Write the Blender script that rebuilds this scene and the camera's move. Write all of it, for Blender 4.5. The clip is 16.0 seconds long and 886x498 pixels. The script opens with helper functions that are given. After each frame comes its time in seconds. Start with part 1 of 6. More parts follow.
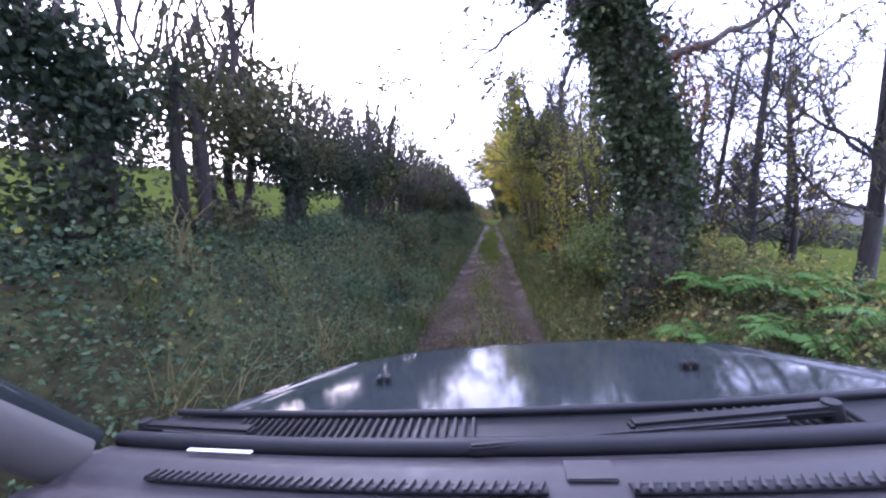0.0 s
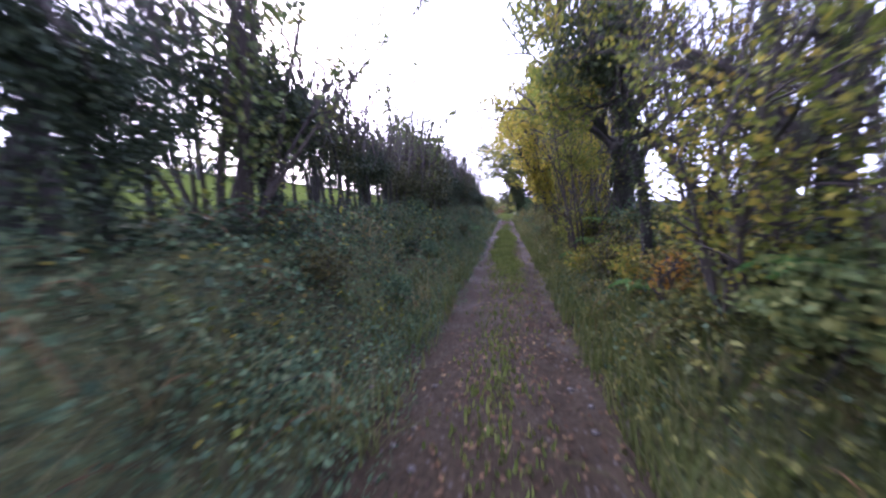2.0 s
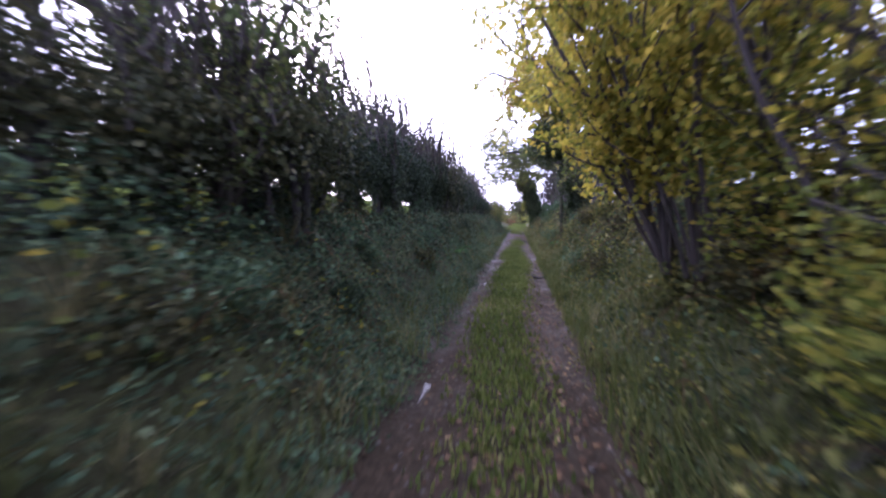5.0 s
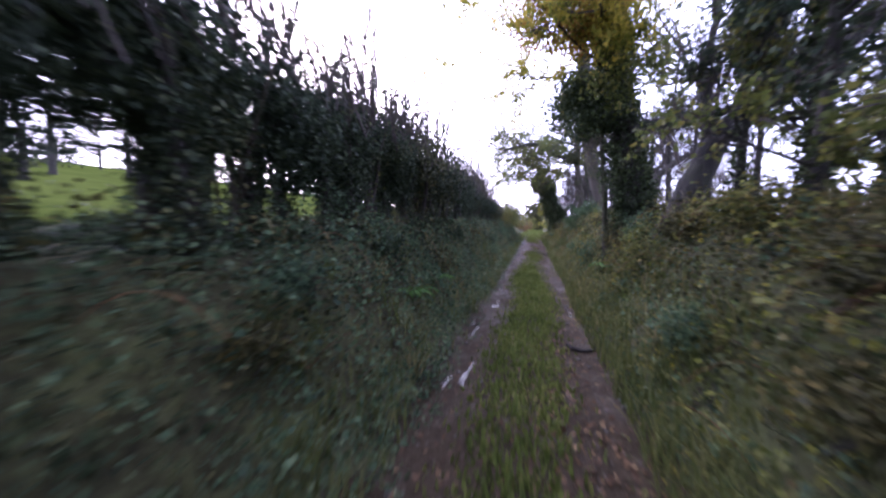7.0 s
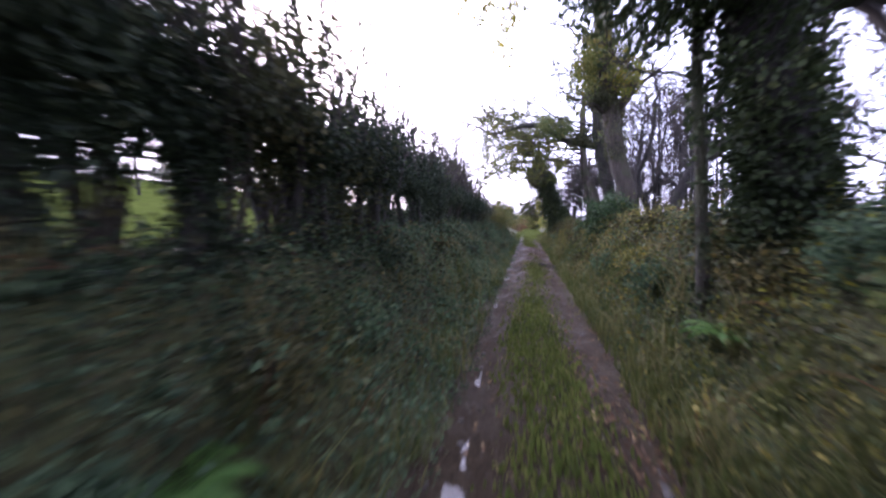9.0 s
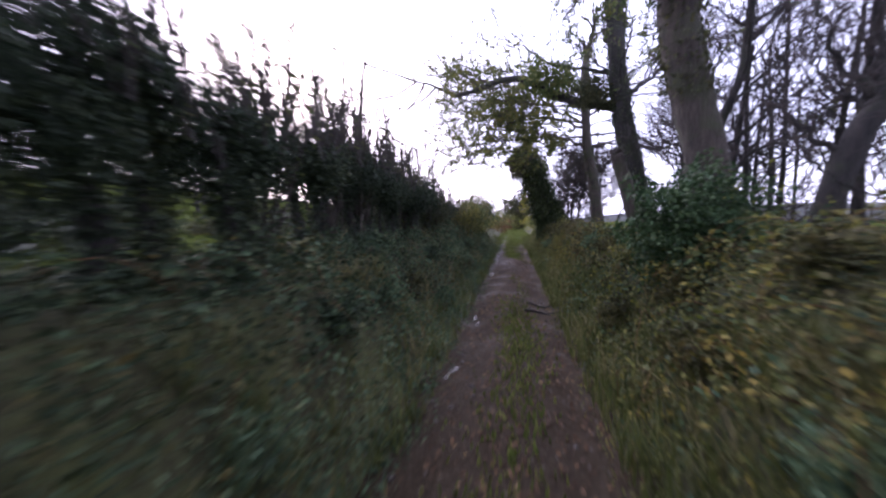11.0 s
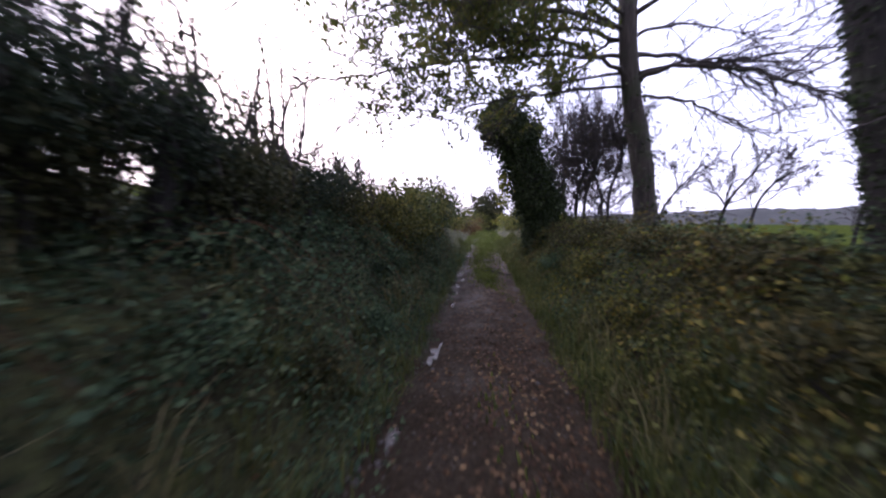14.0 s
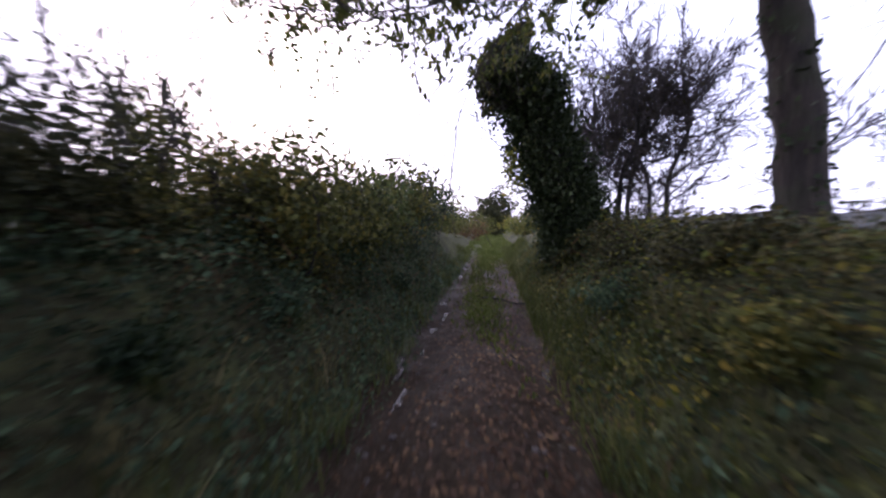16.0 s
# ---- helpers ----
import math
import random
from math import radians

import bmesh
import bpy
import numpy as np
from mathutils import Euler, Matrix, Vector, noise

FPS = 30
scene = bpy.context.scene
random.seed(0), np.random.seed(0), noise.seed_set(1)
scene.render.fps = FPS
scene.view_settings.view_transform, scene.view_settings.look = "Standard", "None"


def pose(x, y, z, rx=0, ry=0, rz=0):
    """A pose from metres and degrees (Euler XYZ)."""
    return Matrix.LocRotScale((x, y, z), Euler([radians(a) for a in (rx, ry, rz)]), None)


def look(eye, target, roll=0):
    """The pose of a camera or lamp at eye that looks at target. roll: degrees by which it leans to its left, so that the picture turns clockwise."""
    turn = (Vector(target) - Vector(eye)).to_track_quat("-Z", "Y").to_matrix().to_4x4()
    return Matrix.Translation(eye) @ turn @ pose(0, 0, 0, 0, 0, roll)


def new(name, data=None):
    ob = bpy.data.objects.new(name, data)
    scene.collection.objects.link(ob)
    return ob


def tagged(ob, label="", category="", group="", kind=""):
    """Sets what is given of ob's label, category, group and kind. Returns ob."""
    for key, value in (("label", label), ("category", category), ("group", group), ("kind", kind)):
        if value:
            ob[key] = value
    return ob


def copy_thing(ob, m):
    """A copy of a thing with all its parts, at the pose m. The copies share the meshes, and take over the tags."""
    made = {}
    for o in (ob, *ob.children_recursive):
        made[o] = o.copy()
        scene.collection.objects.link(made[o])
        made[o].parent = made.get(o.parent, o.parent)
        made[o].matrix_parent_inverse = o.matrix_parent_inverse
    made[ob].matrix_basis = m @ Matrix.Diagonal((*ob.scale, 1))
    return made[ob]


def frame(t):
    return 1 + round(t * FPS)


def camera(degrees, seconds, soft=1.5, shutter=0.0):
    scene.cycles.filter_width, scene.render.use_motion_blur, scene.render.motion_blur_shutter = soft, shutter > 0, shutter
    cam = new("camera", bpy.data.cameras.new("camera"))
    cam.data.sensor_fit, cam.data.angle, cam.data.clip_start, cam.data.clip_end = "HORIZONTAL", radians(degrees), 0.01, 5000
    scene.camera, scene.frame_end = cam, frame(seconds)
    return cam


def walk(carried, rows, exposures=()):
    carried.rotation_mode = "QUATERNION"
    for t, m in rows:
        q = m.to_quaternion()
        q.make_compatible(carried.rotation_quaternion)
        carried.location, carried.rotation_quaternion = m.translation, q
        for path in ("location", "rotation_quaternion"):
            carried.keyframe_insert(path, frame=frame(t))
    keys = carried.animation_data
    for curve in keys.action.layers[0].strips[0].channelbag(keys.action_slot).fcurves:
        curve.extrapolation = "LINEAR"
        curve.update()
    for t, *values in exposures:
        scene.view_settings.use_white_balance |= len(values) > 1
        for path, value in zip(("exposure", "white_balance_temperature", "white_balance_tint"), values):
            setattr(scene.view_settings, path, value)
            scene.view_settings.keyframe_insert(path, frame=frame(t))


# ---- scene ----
cam = camera(102.0, 16.0, 2.35, 0.75)
PATH = [
    (0, (0.051, 0.087, 1.663), (-0.215, 2.059, 1.457), 0.8),
    (0.04, (0.051, 0.087, 1.663), (-0.215, 2.059, 1.457), 0.8),
    (0.5, (-0.011, 1.087, 1.668), (-0.285, 3.056, 1.45), 0.9),
    (1, (0.039, 2.171, 1.643), (-0.285, 4.13, 1.403), 0.6),
    (1.5, (-0.032, 3.431, 1.6), (-0.336, 5.392, 1.355), 0.4),
    (2, (-0.019, 4.639, 1.57), (-0.359, 6.596, 1.338), -0.4),
    (2.5, (-0.165, 5.707, 1.473), (-0.471, 7.669, 1.235), 1.6),
    (3, (-0.039, 6.973, 1.49), (-0.353, 8.933, 1.248), 0.3),
    (3.5, (0.066, 8.052, 1.5), (-0.267, 10.009, 1.26), -0.5),
    (4, (0.057, 9.316, 1.477), (-0.276, 11.276, 1.254), -0.1),
    (6.5, (0.182, 14.942, 1.49), (-0.326, 16.87, 1.341), 0.6),
    (7, (0.04, 16.255, 1.52), (-0.444, 18.189, 1.367), 0.5),
    (7.5, (-0.133, 17.394, 1.568), (-0.574, 19.337, 1.393), 0.2),
    (8, (-0.162, 18.581, 1.532), (-0.621, 20.521, 1.37), 0.2),
    (8.5, (-0.19, 19.645, 1.575), (-0.653, 21.584, 1.42), -0.4),
    (11, (0.025, 27.301, 1.782), (-0.359, 29.257, 1.618), -1.0),
    (11.5, (-0.005, 28.704, 1.726), (-0.319, 30.672, 1.553), -0.4),
    (12, (0.049, 30.123, 1.679), (-0.249, 32.094, 1.514), -0.4),
    (12.5, (0.013, 31.451, 1.57), (-0.257, 33.428, 1.43), -0.9),
    (13, (-0.032, 32.679, 1.617), (-0.299, 34.656, 1.476), -0.5),
    (13.5, (-0.047, 33.743, 1.694), (-0.3, 35.72, 1.529), -0.6),
    (14, (-0.072, 34.792, 1.632), (-0.291, 36.773, 1.466), -0.2),
    (14.5, (0.015, 35.828, 1.599), (-0.219, 37.806, 1.416), -0.1),
    (15, (-0.007, 36.737, 1.552), (-0.215, 38.719, 1.376), 0.1),
    (15.5, (0.119, 37.608, 1.517), (-0.125, 39.587, 1.362), 1.0),
    (16, (0.143, 38.713, 1.509), (-0.117, 40.691, 1.367), -0.2),
]
EXPOSURES = [(0, 1.4, 5100, 36), (0.5, 1.45, 5150, 37), (3.5, 1.55, 5150, 37), (6.5, 1.3, 5200, 37), (8.5, 1.25, 5350, 36), (11, 0.6, 5500, 33), (13, 0.22, 5550, 32), (16, 0.12, 5550, 32)]
walk(cam, [(t, look(eye, target, roll)) for t, eye, target, roll in PATH], EXPOSURES)

# ---- world, sun and light ----
world = bpy.data.worlds.new("overcast_sky")
scene.world = world
world.use_nodes = True
wt = world.node_tree
wt.nodes.clear()
w_out = wt.nodes.new("ShaderNodeOutputWorld")
w_add = wt.nodes.new("ShaderNodeAddShader")
w_sky = wt.nodes.new("ShaderNodeTexSky")
w_sky.sky_type = "NISHITA"
w_sky.sun_disc = False
w_sky.sun_elevation = radians(24)
w_sky.sun_rotation = radians(-35)
w_sky.dust_density = 4.0
w_b1 = wt.nodes.new("ShaderNodeBackground")
w_b1.inputs[1].default_value = 0.07
w_b2 = wt.nodes.new("ShaderNodeBackground")
w_b2.inputs[0].default_value = (0.93, 0.93, 1.0, 1)
w_b2.inputs[1].default_value = 1.5
wt.links.new(w_sky.outputs[0], w_b1.inputs[0])
wt.links.new(w_b1.outputs[0], w_add.inputs[0])
wt.links.new(w_b2.outputs[0], w_add.inputs[1])
wt.links.new(w_add.outputs[0], w_out.inputs[0])

sun = new("sun", bpy.data.lights.new("sun", "SUN"))
sun.data.energy = 1.0
sun.data.angle = radians(25)
sun.data.color = (1.0, 0.97, 0.92)
sun.matrix_world = look((0, 0, 40), (22, -38, 0))


# ---- materials ----
def node_mat(name):
    m = bpy.data.materials.new(name)
    m.use_nodes = True
    nt = m.node_tree
    nt.nodes.clear()
    out = nt.nodes.new("ShaderNodeOutputMaterial")
    b = nt.nodes.new("ShaderNodeBsdfPrincipled")
    nt.links.new(b.outputs[0], out.inputs[0])
    return m, nt, b, out


def noise_node(nt, scale, detail=4.0, rough=0.6, vec=None):
    n = nt.nodes.new("ShaderNodeTexNoise")
    n.inputs["Scale"].default_value = scale
    n.inputs["Detail"].default_value = detail
    n.inputs["Roughness"].default_value = rough
    if vec is not None:
        nt.links.new(vec, n.inputs["Vector"])
    return n


def ramp_node(nt, fac, stops):
    r = nt.nodes.new("ShaderNodeValToRGB")
    e = r.color_ramp.elements
    e[0].position, e[0].color = stops[0][0], (*stops[0][1], 1)
    e[1].position, e[1].color = stops[-1][0], (*stops[-1][1], 1)
    for p, c in stops[1:-1]:
        k = e.new(p)
        k.color = (*c, 1)
    nt.links.new(fac, r.inputs[0])
    return r


def mix_node(nt, fac, a, b):
    m = nt.nodes.new("ShaderNodeMix")
    m.data_type = "RGBA"
    for sock, v in ((m.inputs[0], fac), (m.inputs[6], a), (m.inputs[7], b)):
        if isinstance(v, (int, float)):
            sock.default_value = v
        elif isinstance(v, tuple):
            sock.default_value = (*v, 1)
        else:
            nt.links.new(v, sock)
    return m.outputs[2]


def bump(nt, b, height, strength=0.5, dist=0.02):
    n = nt.nodes.new("ShaderNodeBump")
    n.inputs["Strength"].default_value = strength
    n.inputs["Distance"].default_value = dist
    nt.links.new(height, n.inputs["Height"])
    nt.links.new(n.outputs[0], b.inputs["Normal"])


def coords(nt):
    return nt.nodes.new("ShaderNodeTexCoord").outputs["Object"]


def leaf_mat(name, stops, rough=0.45, through_light=0.3):
    """Leaves: each leaf has its own tint, drifting over larger patches."""
    m, nt, b, out = node_mat(name)
    geo = nt.nodes.new("ShaderNodeNewGeometry")
    n = noise_node(nt, 0.9, 2.0, 0.5, geo.outputs["Position"])
    add = nt.nodes.new("ShaderNodeMath")
    add.operation = "MULTIPLY_ADD"
    nt.links.new(n.outputs[0], add.inputs[0])
    add.inputs[1].default_value = 0.9
    sub = nt.nodes.new("ShaderNodeMath")
    sub.operation = "MULTIPLY_ADD"
    nt.links.new(geo.outputs["Random Per Island"], sub.inputs[0])
    sub.inputs[1].default_value = 0.75
    sub.inputs[2].default_value = -0.35
    nt.links.new(sub.outputs[0], add.inputs[2])
    r = ramp_node(nt, add.outputs[0], stops)
    nt.links.new(r.outputs[0], b.inputs["Base Color"])
    b.inputs["Roughness"].default_value = rough + 0.12
    b.inputs["Specular IOR Level"].default_value = 0.14
    tr = nt.nodes.new("ShaderNodeBsdfTranslucent")
    nt.links.new(r.outputs[0], tr.inputs[0])
    mx = nt.nodes.new("ShaderNodeMixShader")
    mx.inputs[0].default_value = through_light
    nt.links.new(b.outputs[0], mx.inputs[1])
    nt.links.new(tr.outputs[0], mx.inputs[2])
    nt.links.new(mx.outputs[0], out.inputs[0])
    return m


def bark_mat(name, dark, light, moss, moss_amount=0.5):
    m, nt, b, out = node_mat(name)
    c = coords(nt)
    mp = nt.nodes.new("ShaderNodeMapping")
    mp.inputs["Scale"].default_value = (1, 1, 0.22)
    nt.links.new(c, mp.inputs[0])
    fine = noise_node(nt, 38, 6, 0.65, mp.outputs[0])
    big = noise_node(nt, 2.2, 3, 0.6, c)
    mp2 = nt.nodes.new("ShaderNodeMapping")
    mp2.inputs["Scale"].default_value = (1, 1, 0.14)
    nt.links.new(c, mp2.inputs[0])
    ridges = noise_node(nt, 13, 4, 0.6, mp2.outputs[0])
    both = nt.nodes.new("ShaderNodeMath")
    both.operation = "MULTIPLY_ADD"
    nt.links.new(ridges.outputs[0], both.inputs[0])
    both.inputs[1].default_value = 0.65
    half = nt.nodes.new("ShaderNodeMath")
    half.operation = "MULTIPLY"
    half.inputs[1].default_value = 0.35
    nt.links.new(fine.outputs[0], half.inputs[0])
    nt.links.new(half.outputs[0], both.inputs[2])
    base = ramp_node(nt, both.outputs[0], [(0.36, dark), (0.62, light)])
    mask = ramp_node(nt, big.outputs[0], [(0.62 - 0.3 * moss_amount, (0, 0, 0)), (0.75 - 0.2 * moss_amount, (1, 1, 1))])
    col = mix_node(nt, mask.outputs[0], base.outputs[0], moss)
    nt.links.new(col, b.inputs["Base Color"])
    b.inputs["Roughness"].default_value = 0.85
    bump(nt, b, both.outputs[0], 1.0, 0.06)
    return m


def plain_mat(name, col, col2, rough=0.5, metal=0.0, scale=60.0, bump_strength=0.15, coat=0.0):
    m, nt, b, out = node_mat(name)
    c = coords(nt)
    f = noise_node(nt, scale, 4, 0.6, c)
    g = noise_node(nt, scale * 0.08, 3, 0.6, c)
    r = ramp_node(nt, g.outputs[0], [(0.3, col), (0.7, col2)])
    nt.links.new(r.outputs[0], b.inputs["Base Color"])
    rr = ramp_node(nt, g.outputs[0], [(0.3, (rough * 0.85,) * 3), (0.75, (min(1, rough * 1.2),) * 3)])
    nt.links.new(rr.outputs[0], b.inputs["Roughness"])
    b.inputs["Metallic"].default_value = metal
    b.inputs["Coat Weight"].default_value = coat
    b.inputs["Coat Roughness"].default_value = 0.04
    bump(nt, b, f.outputs[0], bump_strength, 0.002)
    return m


def ground_mat(name, stops, scale, rough=0.9, bump_strength=0.8, dist=0.05):
    m, nt, b, out = node_mat(name)
    c = coords(nt)
    f = noise_node(nt, scale, 8, 0.7, c)
    g = noise_node(nt, scale * 0.12, 4, 0.6, c)
    s = nt.nodes.new("ShaderNodeMath")
    s.operation = "MULTIPLY_ADD"
    nt.links.new(f.outputs[0], s.inputs[0])
    s.inputs[1].default_value = 0.6
    h = nt.nodes.new("ShaderNodeMath")
    h.operation = "MULTIPLY"
    h.inputs[1].default_value = 0.4
    nt.links.new(g.outputs[0], h.inputs[0])
    nt.links.new(h.outputs[0], s.inputs[2])
    r = ramp_node(nt, s.outputs[0], stops)
    nt.links.new(r.outputs[0], b.inputs["Base Color"])
    b.inputs["Roughness"].default_value = rough
    b.inputs["Specular IOR Level"].default_value = 0.12
    bump(nt, b, f.outputs[0], bump_strength, dist)
    return m


def mud_mat():
    """Trodden lane: brown mud with stones and litter tints, shiny where it is wet."""
    m, nt, b, out = node_mat("lane_mud")
    c = coords(nt)
    f = noise_node(nt, 22, 8, 0.7, c)
    g = noise_node(nt, 1.3, 4, 0.6, c)
    v = nt.nodes.new("ShaderNodeTexVoronoi")
    v.inputs["Scale"].default_value = 17
    nt.links.new(c, v.inputs["Vector"])
    a = ramp_node(nt, f.outputs[0], [(0.28, (0.012, 0.008, 0.006)), (0.5, (0.034, 0.0245, 0.014)), (0.72, (0.07, 0.05, 0.031))])
    stone = ramp_node(nt, v.outputs["Distance"], [(0.1, (1, 1, 1)), (0.34, (0, 0, 0))])
    vc = nt.nodes.new("ShaderNodeSeparateColor")
    nt.links.new(v.outputs["Color"], vc.inputs[0])
    pick = ramp_node(nt, vc.outputs[0], [(0.72, (0, 0, 0)), (0.76, (1, 1, 1))])
    mul = nt.nodes.new("ShaderNodeMath")
    mul.operation = "MULTIPLY"
    nt.links.new(stone.outputs[0], mul.inputs[0])
    nt.links.new(pick.outputs[0], mul.inputs[1])
    col = mix_node(nt, mul.outputs[0], a.outputs[0], (0.1, 0.085, 0.075))
    nt.links.new(col, b.inputs["Base Color"])
    wet = ramp_node(nt, g.outputs[0], [(0.42, (0.85, 0.85, 0.85)), (0.65, (0.4, 0.4, 0.4))])
    nt.links.new(wet.outputs[0], b.inputs["Roughness"])
    b.inputs["Specular IOR Level"].default_value = 0.1
    bump(nt, b, f.outputs[0], 0.9, 0.04)
    return m


M_MUD = mud_mat()
M_BANK = ground_mat("bank_soil", [(0.35, (0.02, 0.018, 0.011)), (0.5, (0.055, 0.056, 0.026)), (0.65, (0.1, 0.115, 0.042))], 14)
M_FIELD = ground_mat("pasture", [(0.3, (0.026, 0.036, 0.008)), (0.5, (0.043, 0.056, 0.012)), (0.72, (0.07, 0.082, 0.02))], 1.1)
M_FIELD.node_tree.nodes["Principled BSDF"].inputs["Specular IOR Level"].default_value = 0.0
M_FARWOOD = ground_mat("far_woodland", [(0.3, (0.03, 0.034, 0.032)), (0.5, (0.048, 0.05, 0.046)), (0.7, (0.075, 0.074, 0.066))], 0.06, 1.0, 0.3, 2.0)
M_WATER, _nt, _b, _o = node_mat("puddle_water")
_b.inputs["Base Color"].default_value = (0.05, 0.042, 0.035, 1)
_b.inputs["Roughness"].default_value = 0.09
_wn = noise_node(_nt, 26, 4, 0.6, coords(_nt))
bump(_nt, _b, _wn.outputs[0], 0.5, 0.02)

M_HEDGE = leaf_mat("hedge_leaf", [(0.0, (0.014, 0.022, 0.014)), (0.4, (0.028, 0.042, 0.024)), (0.75, (0.048, 0.066, 0.032)), (1.0, (0.09, 0.095, 0.04))], 0.45, 0.2)
M_HAW = leaf_mat("hawthorn_leaf", [(0.0, (0.026, 0.032, 0.016)), (0.5, (0.055, 0.062, 0.028)), (1.0, (0.12, 0.105, 0.042))], 0.5, 0.3)
M_IVY = leaf_mat("ivy_leaf", [(0.0, (0.018, 0.026, 0.012)), (0.5, (0.038, 0.054, 0.022)), (0.85, (0.07, 0.09, 0.034)), (1.0, (0.12, 0.125, 0.05))], 0.42, 0.2)
M_LIGHTLEAF = leaf_mat("pale_hedge_leaf", [(0.0, (0.05, 0.075, 0.025)), (0.5, (0.1, 0.13, 0.04)), (1.0, (0.2, 0.19, 0.05))], 0.5, 0.35)
M_YELLOW = leaf_mat("autumn_leaf", [(0.0, (0.065, 0.09, 0.018)), (0.4, (0.14, 0.165, 0.028)), (0.7, (0.25, 0.235, 0.035)), (1.0, (0.34, 0.23, 0.04))], 0.5, 0.5)
M_MAPLE = leaf_mat("maple_leaf", [(0.0, (0.11, 0.13, 0.02)), (0.35, (0.22, 0.22, 0.03)), (0.65, (0.37, 0.31, 0.038)), (1.0, (0.48, 0.34, 0.055))], 0.5, 0.6)
M_GOLD = leaf_mat("golden_leaf", [(0.0, (0.1, 0.085, 0.02)), (0.5, (0.26, 0.16, 0.025)), (1.0, (0.34, 0.15, 0.03))], 0.5, 0.4)
M_HOLLY = leaf_mat("holly_leaf", [(0.0, (0.016, 0.034, 0.014)), (0.5, (0.034, 0.066, 0.024)), (1.0, (0.075, 0.11, 0.04))], 0.4, 0.2)
M_BEECH = leaf_mat("late_green_leaf", [(0.0, (0.055, 0.072, 0.02)), (0.5, (0.11, 0.13, 0.032)), (1.0, (0.22, 0.18, 0.045))], 0.45, 0.5)
M_NETTLE = leaf_mat("undergrowth_leaf", [(0.0, (0.026, 0.045, 0.026)), (0.4, (0.06, 0.1, 0.052)), (0.75, (0.105, 0.155, 0.075)), (1.0, (0.16, 0.16, 0.075))], 0.5, 0.35)
M_BRAMBLE = leaf_mat("bramble_leaf", [(0.0, (0.036, 0.042, 0.016)), (0.4, (0.078, 0.09, 0.028)), (0.7, (0.15, 0.15, 0.036)), (0.9, (0.24, 0.19, 0.042)), (1.0, (0.32, 0.23, 0.045))], 0.5, 0.3)
M_FERN = leaf_mat("fern_leaf", [(0.0, (0.035, 0.085, 0.018)), (0.5, (0.065, 0.14, 0.028)), (1.0, (0.11, 0.18, 0.04))], 0.45, 0.35)
M_GRASS = leaf_mat("grass_blade", [(0.0, (0.05, 0.07, 0.016)), (0.5, (0.1, 0.132, 0.026)), (0.85, (0.16, 0.17, 0.045)), (1.0, (0.27, 0.23, 0.1))], 0.5, 0.35)
M_VERGE = leaf_mat("verge_blade", [(0.0, (0.045, 0.058, 0.016)), (0.5, (0.085, 0.105, 0.026)), (0.85, (0.14, 0.14, 0.045)), (1.0, (0.22, 0.19, 0.09))], 0.55, 0.35)
M_LITTER = leaf_mat("dead_leaf", [(0.0, (0.028, 0.015, 0.008)), (0.45, (0.068, 0.037, 0.018)), (0.8, (0.13, 0.075, 0.034)), (1.0, (0.3, 0.21, 0.1))], 0.5, 0.1)
# Weed leaves with the shade of the banks put into their colour.
M_SHADED_WEED = leaf_mat("shaded_weed_leaf", [(0.0, (0.012, 0.022, 0.012)), (0.5, (0.028, 0.046, 0.022)), (1.0, (0.055, 0.075, 0.03))], 0.45, 0.2)
M_DULLBRAMBLE = leaf_mat("dull_bramble_leaf", [(0.0, (0.02, 0.022, 0.01)), (0.4, (0.045, 0.046, 0.018)), (0.75, (0.085, 0.078, 0.026)), (1.0, (0.18, 0.13, 0.035))], 0.55, 0.25)
M_STRAW = leaf_mat("straw_blade", [(0.0, (0.09, 0.09, 0.03)), (0.5, (0.17, 0.15, 0.06)), (1.0, (0.3, 0.25, 0.13))], 0.6, 0.3)
M_BRACKEN = leaf_mat("dead_bracken", [(0.0, (0.05, 0.026, 0.014)), (0.5, (0.11, 0.055, 0.028)), (1.0, (0.2, 0.11, 0.05))], 0.7, 0.2)
M_BARK = bark_mat("dark_bark", (0.008, 0.007, 0.006), (0.03, 0.024, 0.02), (0.022, 0.026, 0.01), 0.35)
M_MOSSBARK = bark_mat("mossy_bark", (0.013, 0.011, 0.008), (0.048, 0.038, 0.027), (0.036, 0.042, 0.013), 0.75)
M_BROWNBARK = bark_mat("brown_bark", (0.014, 0.011, 0.008), (0.068, 0.052, 0.038), (0.036, 0.04, 0.016), 0.4)
M_TWIG = plain_mat("twig_bark", (0.028, 0.021, 0.018), (0.055, 0.042, 0.035), 0.85, 0, 40, 0.2)


# ---- mesh helpers ----


def mesh_from(name, verts, faces, mat, smooth=False, mats=None):
    """A mesh from arrays: verts (N, 3) and equal-sided faces (M, k)."""
    me = bpy.data.meshes.new(name)
    verts, faces = np.asarray(verts, np.float32), np.asarray(faces, np.int32)
    k = faces.shape[1]
    me.vertices.add(len(verts))
    me.vertices.foreach_set("co", verts.ravel())
    me.loops.add(faces.size)
    me.loops.foreach_set("vertex_index", faces.ravel())
    me.polygons.add(len(faces))
    me.polygons.foreach_set("loop_start", np.arange(0, faces.size, k, dtype=np.int32))
    if smooth:
        me.polygons.foreach_set("use_smooth", np.ones(len(faces), bool))
    me.update(calc_edges=True)
    for m in [mat] if mats is None else mats:
        me.materials.append(m)
    return me


def under(name, me, parent, label=""):
    """Links a mesh as a part of a thing."""
    ob = new(name, me)
    ob.parent = parent
    return tagged(ob, label)


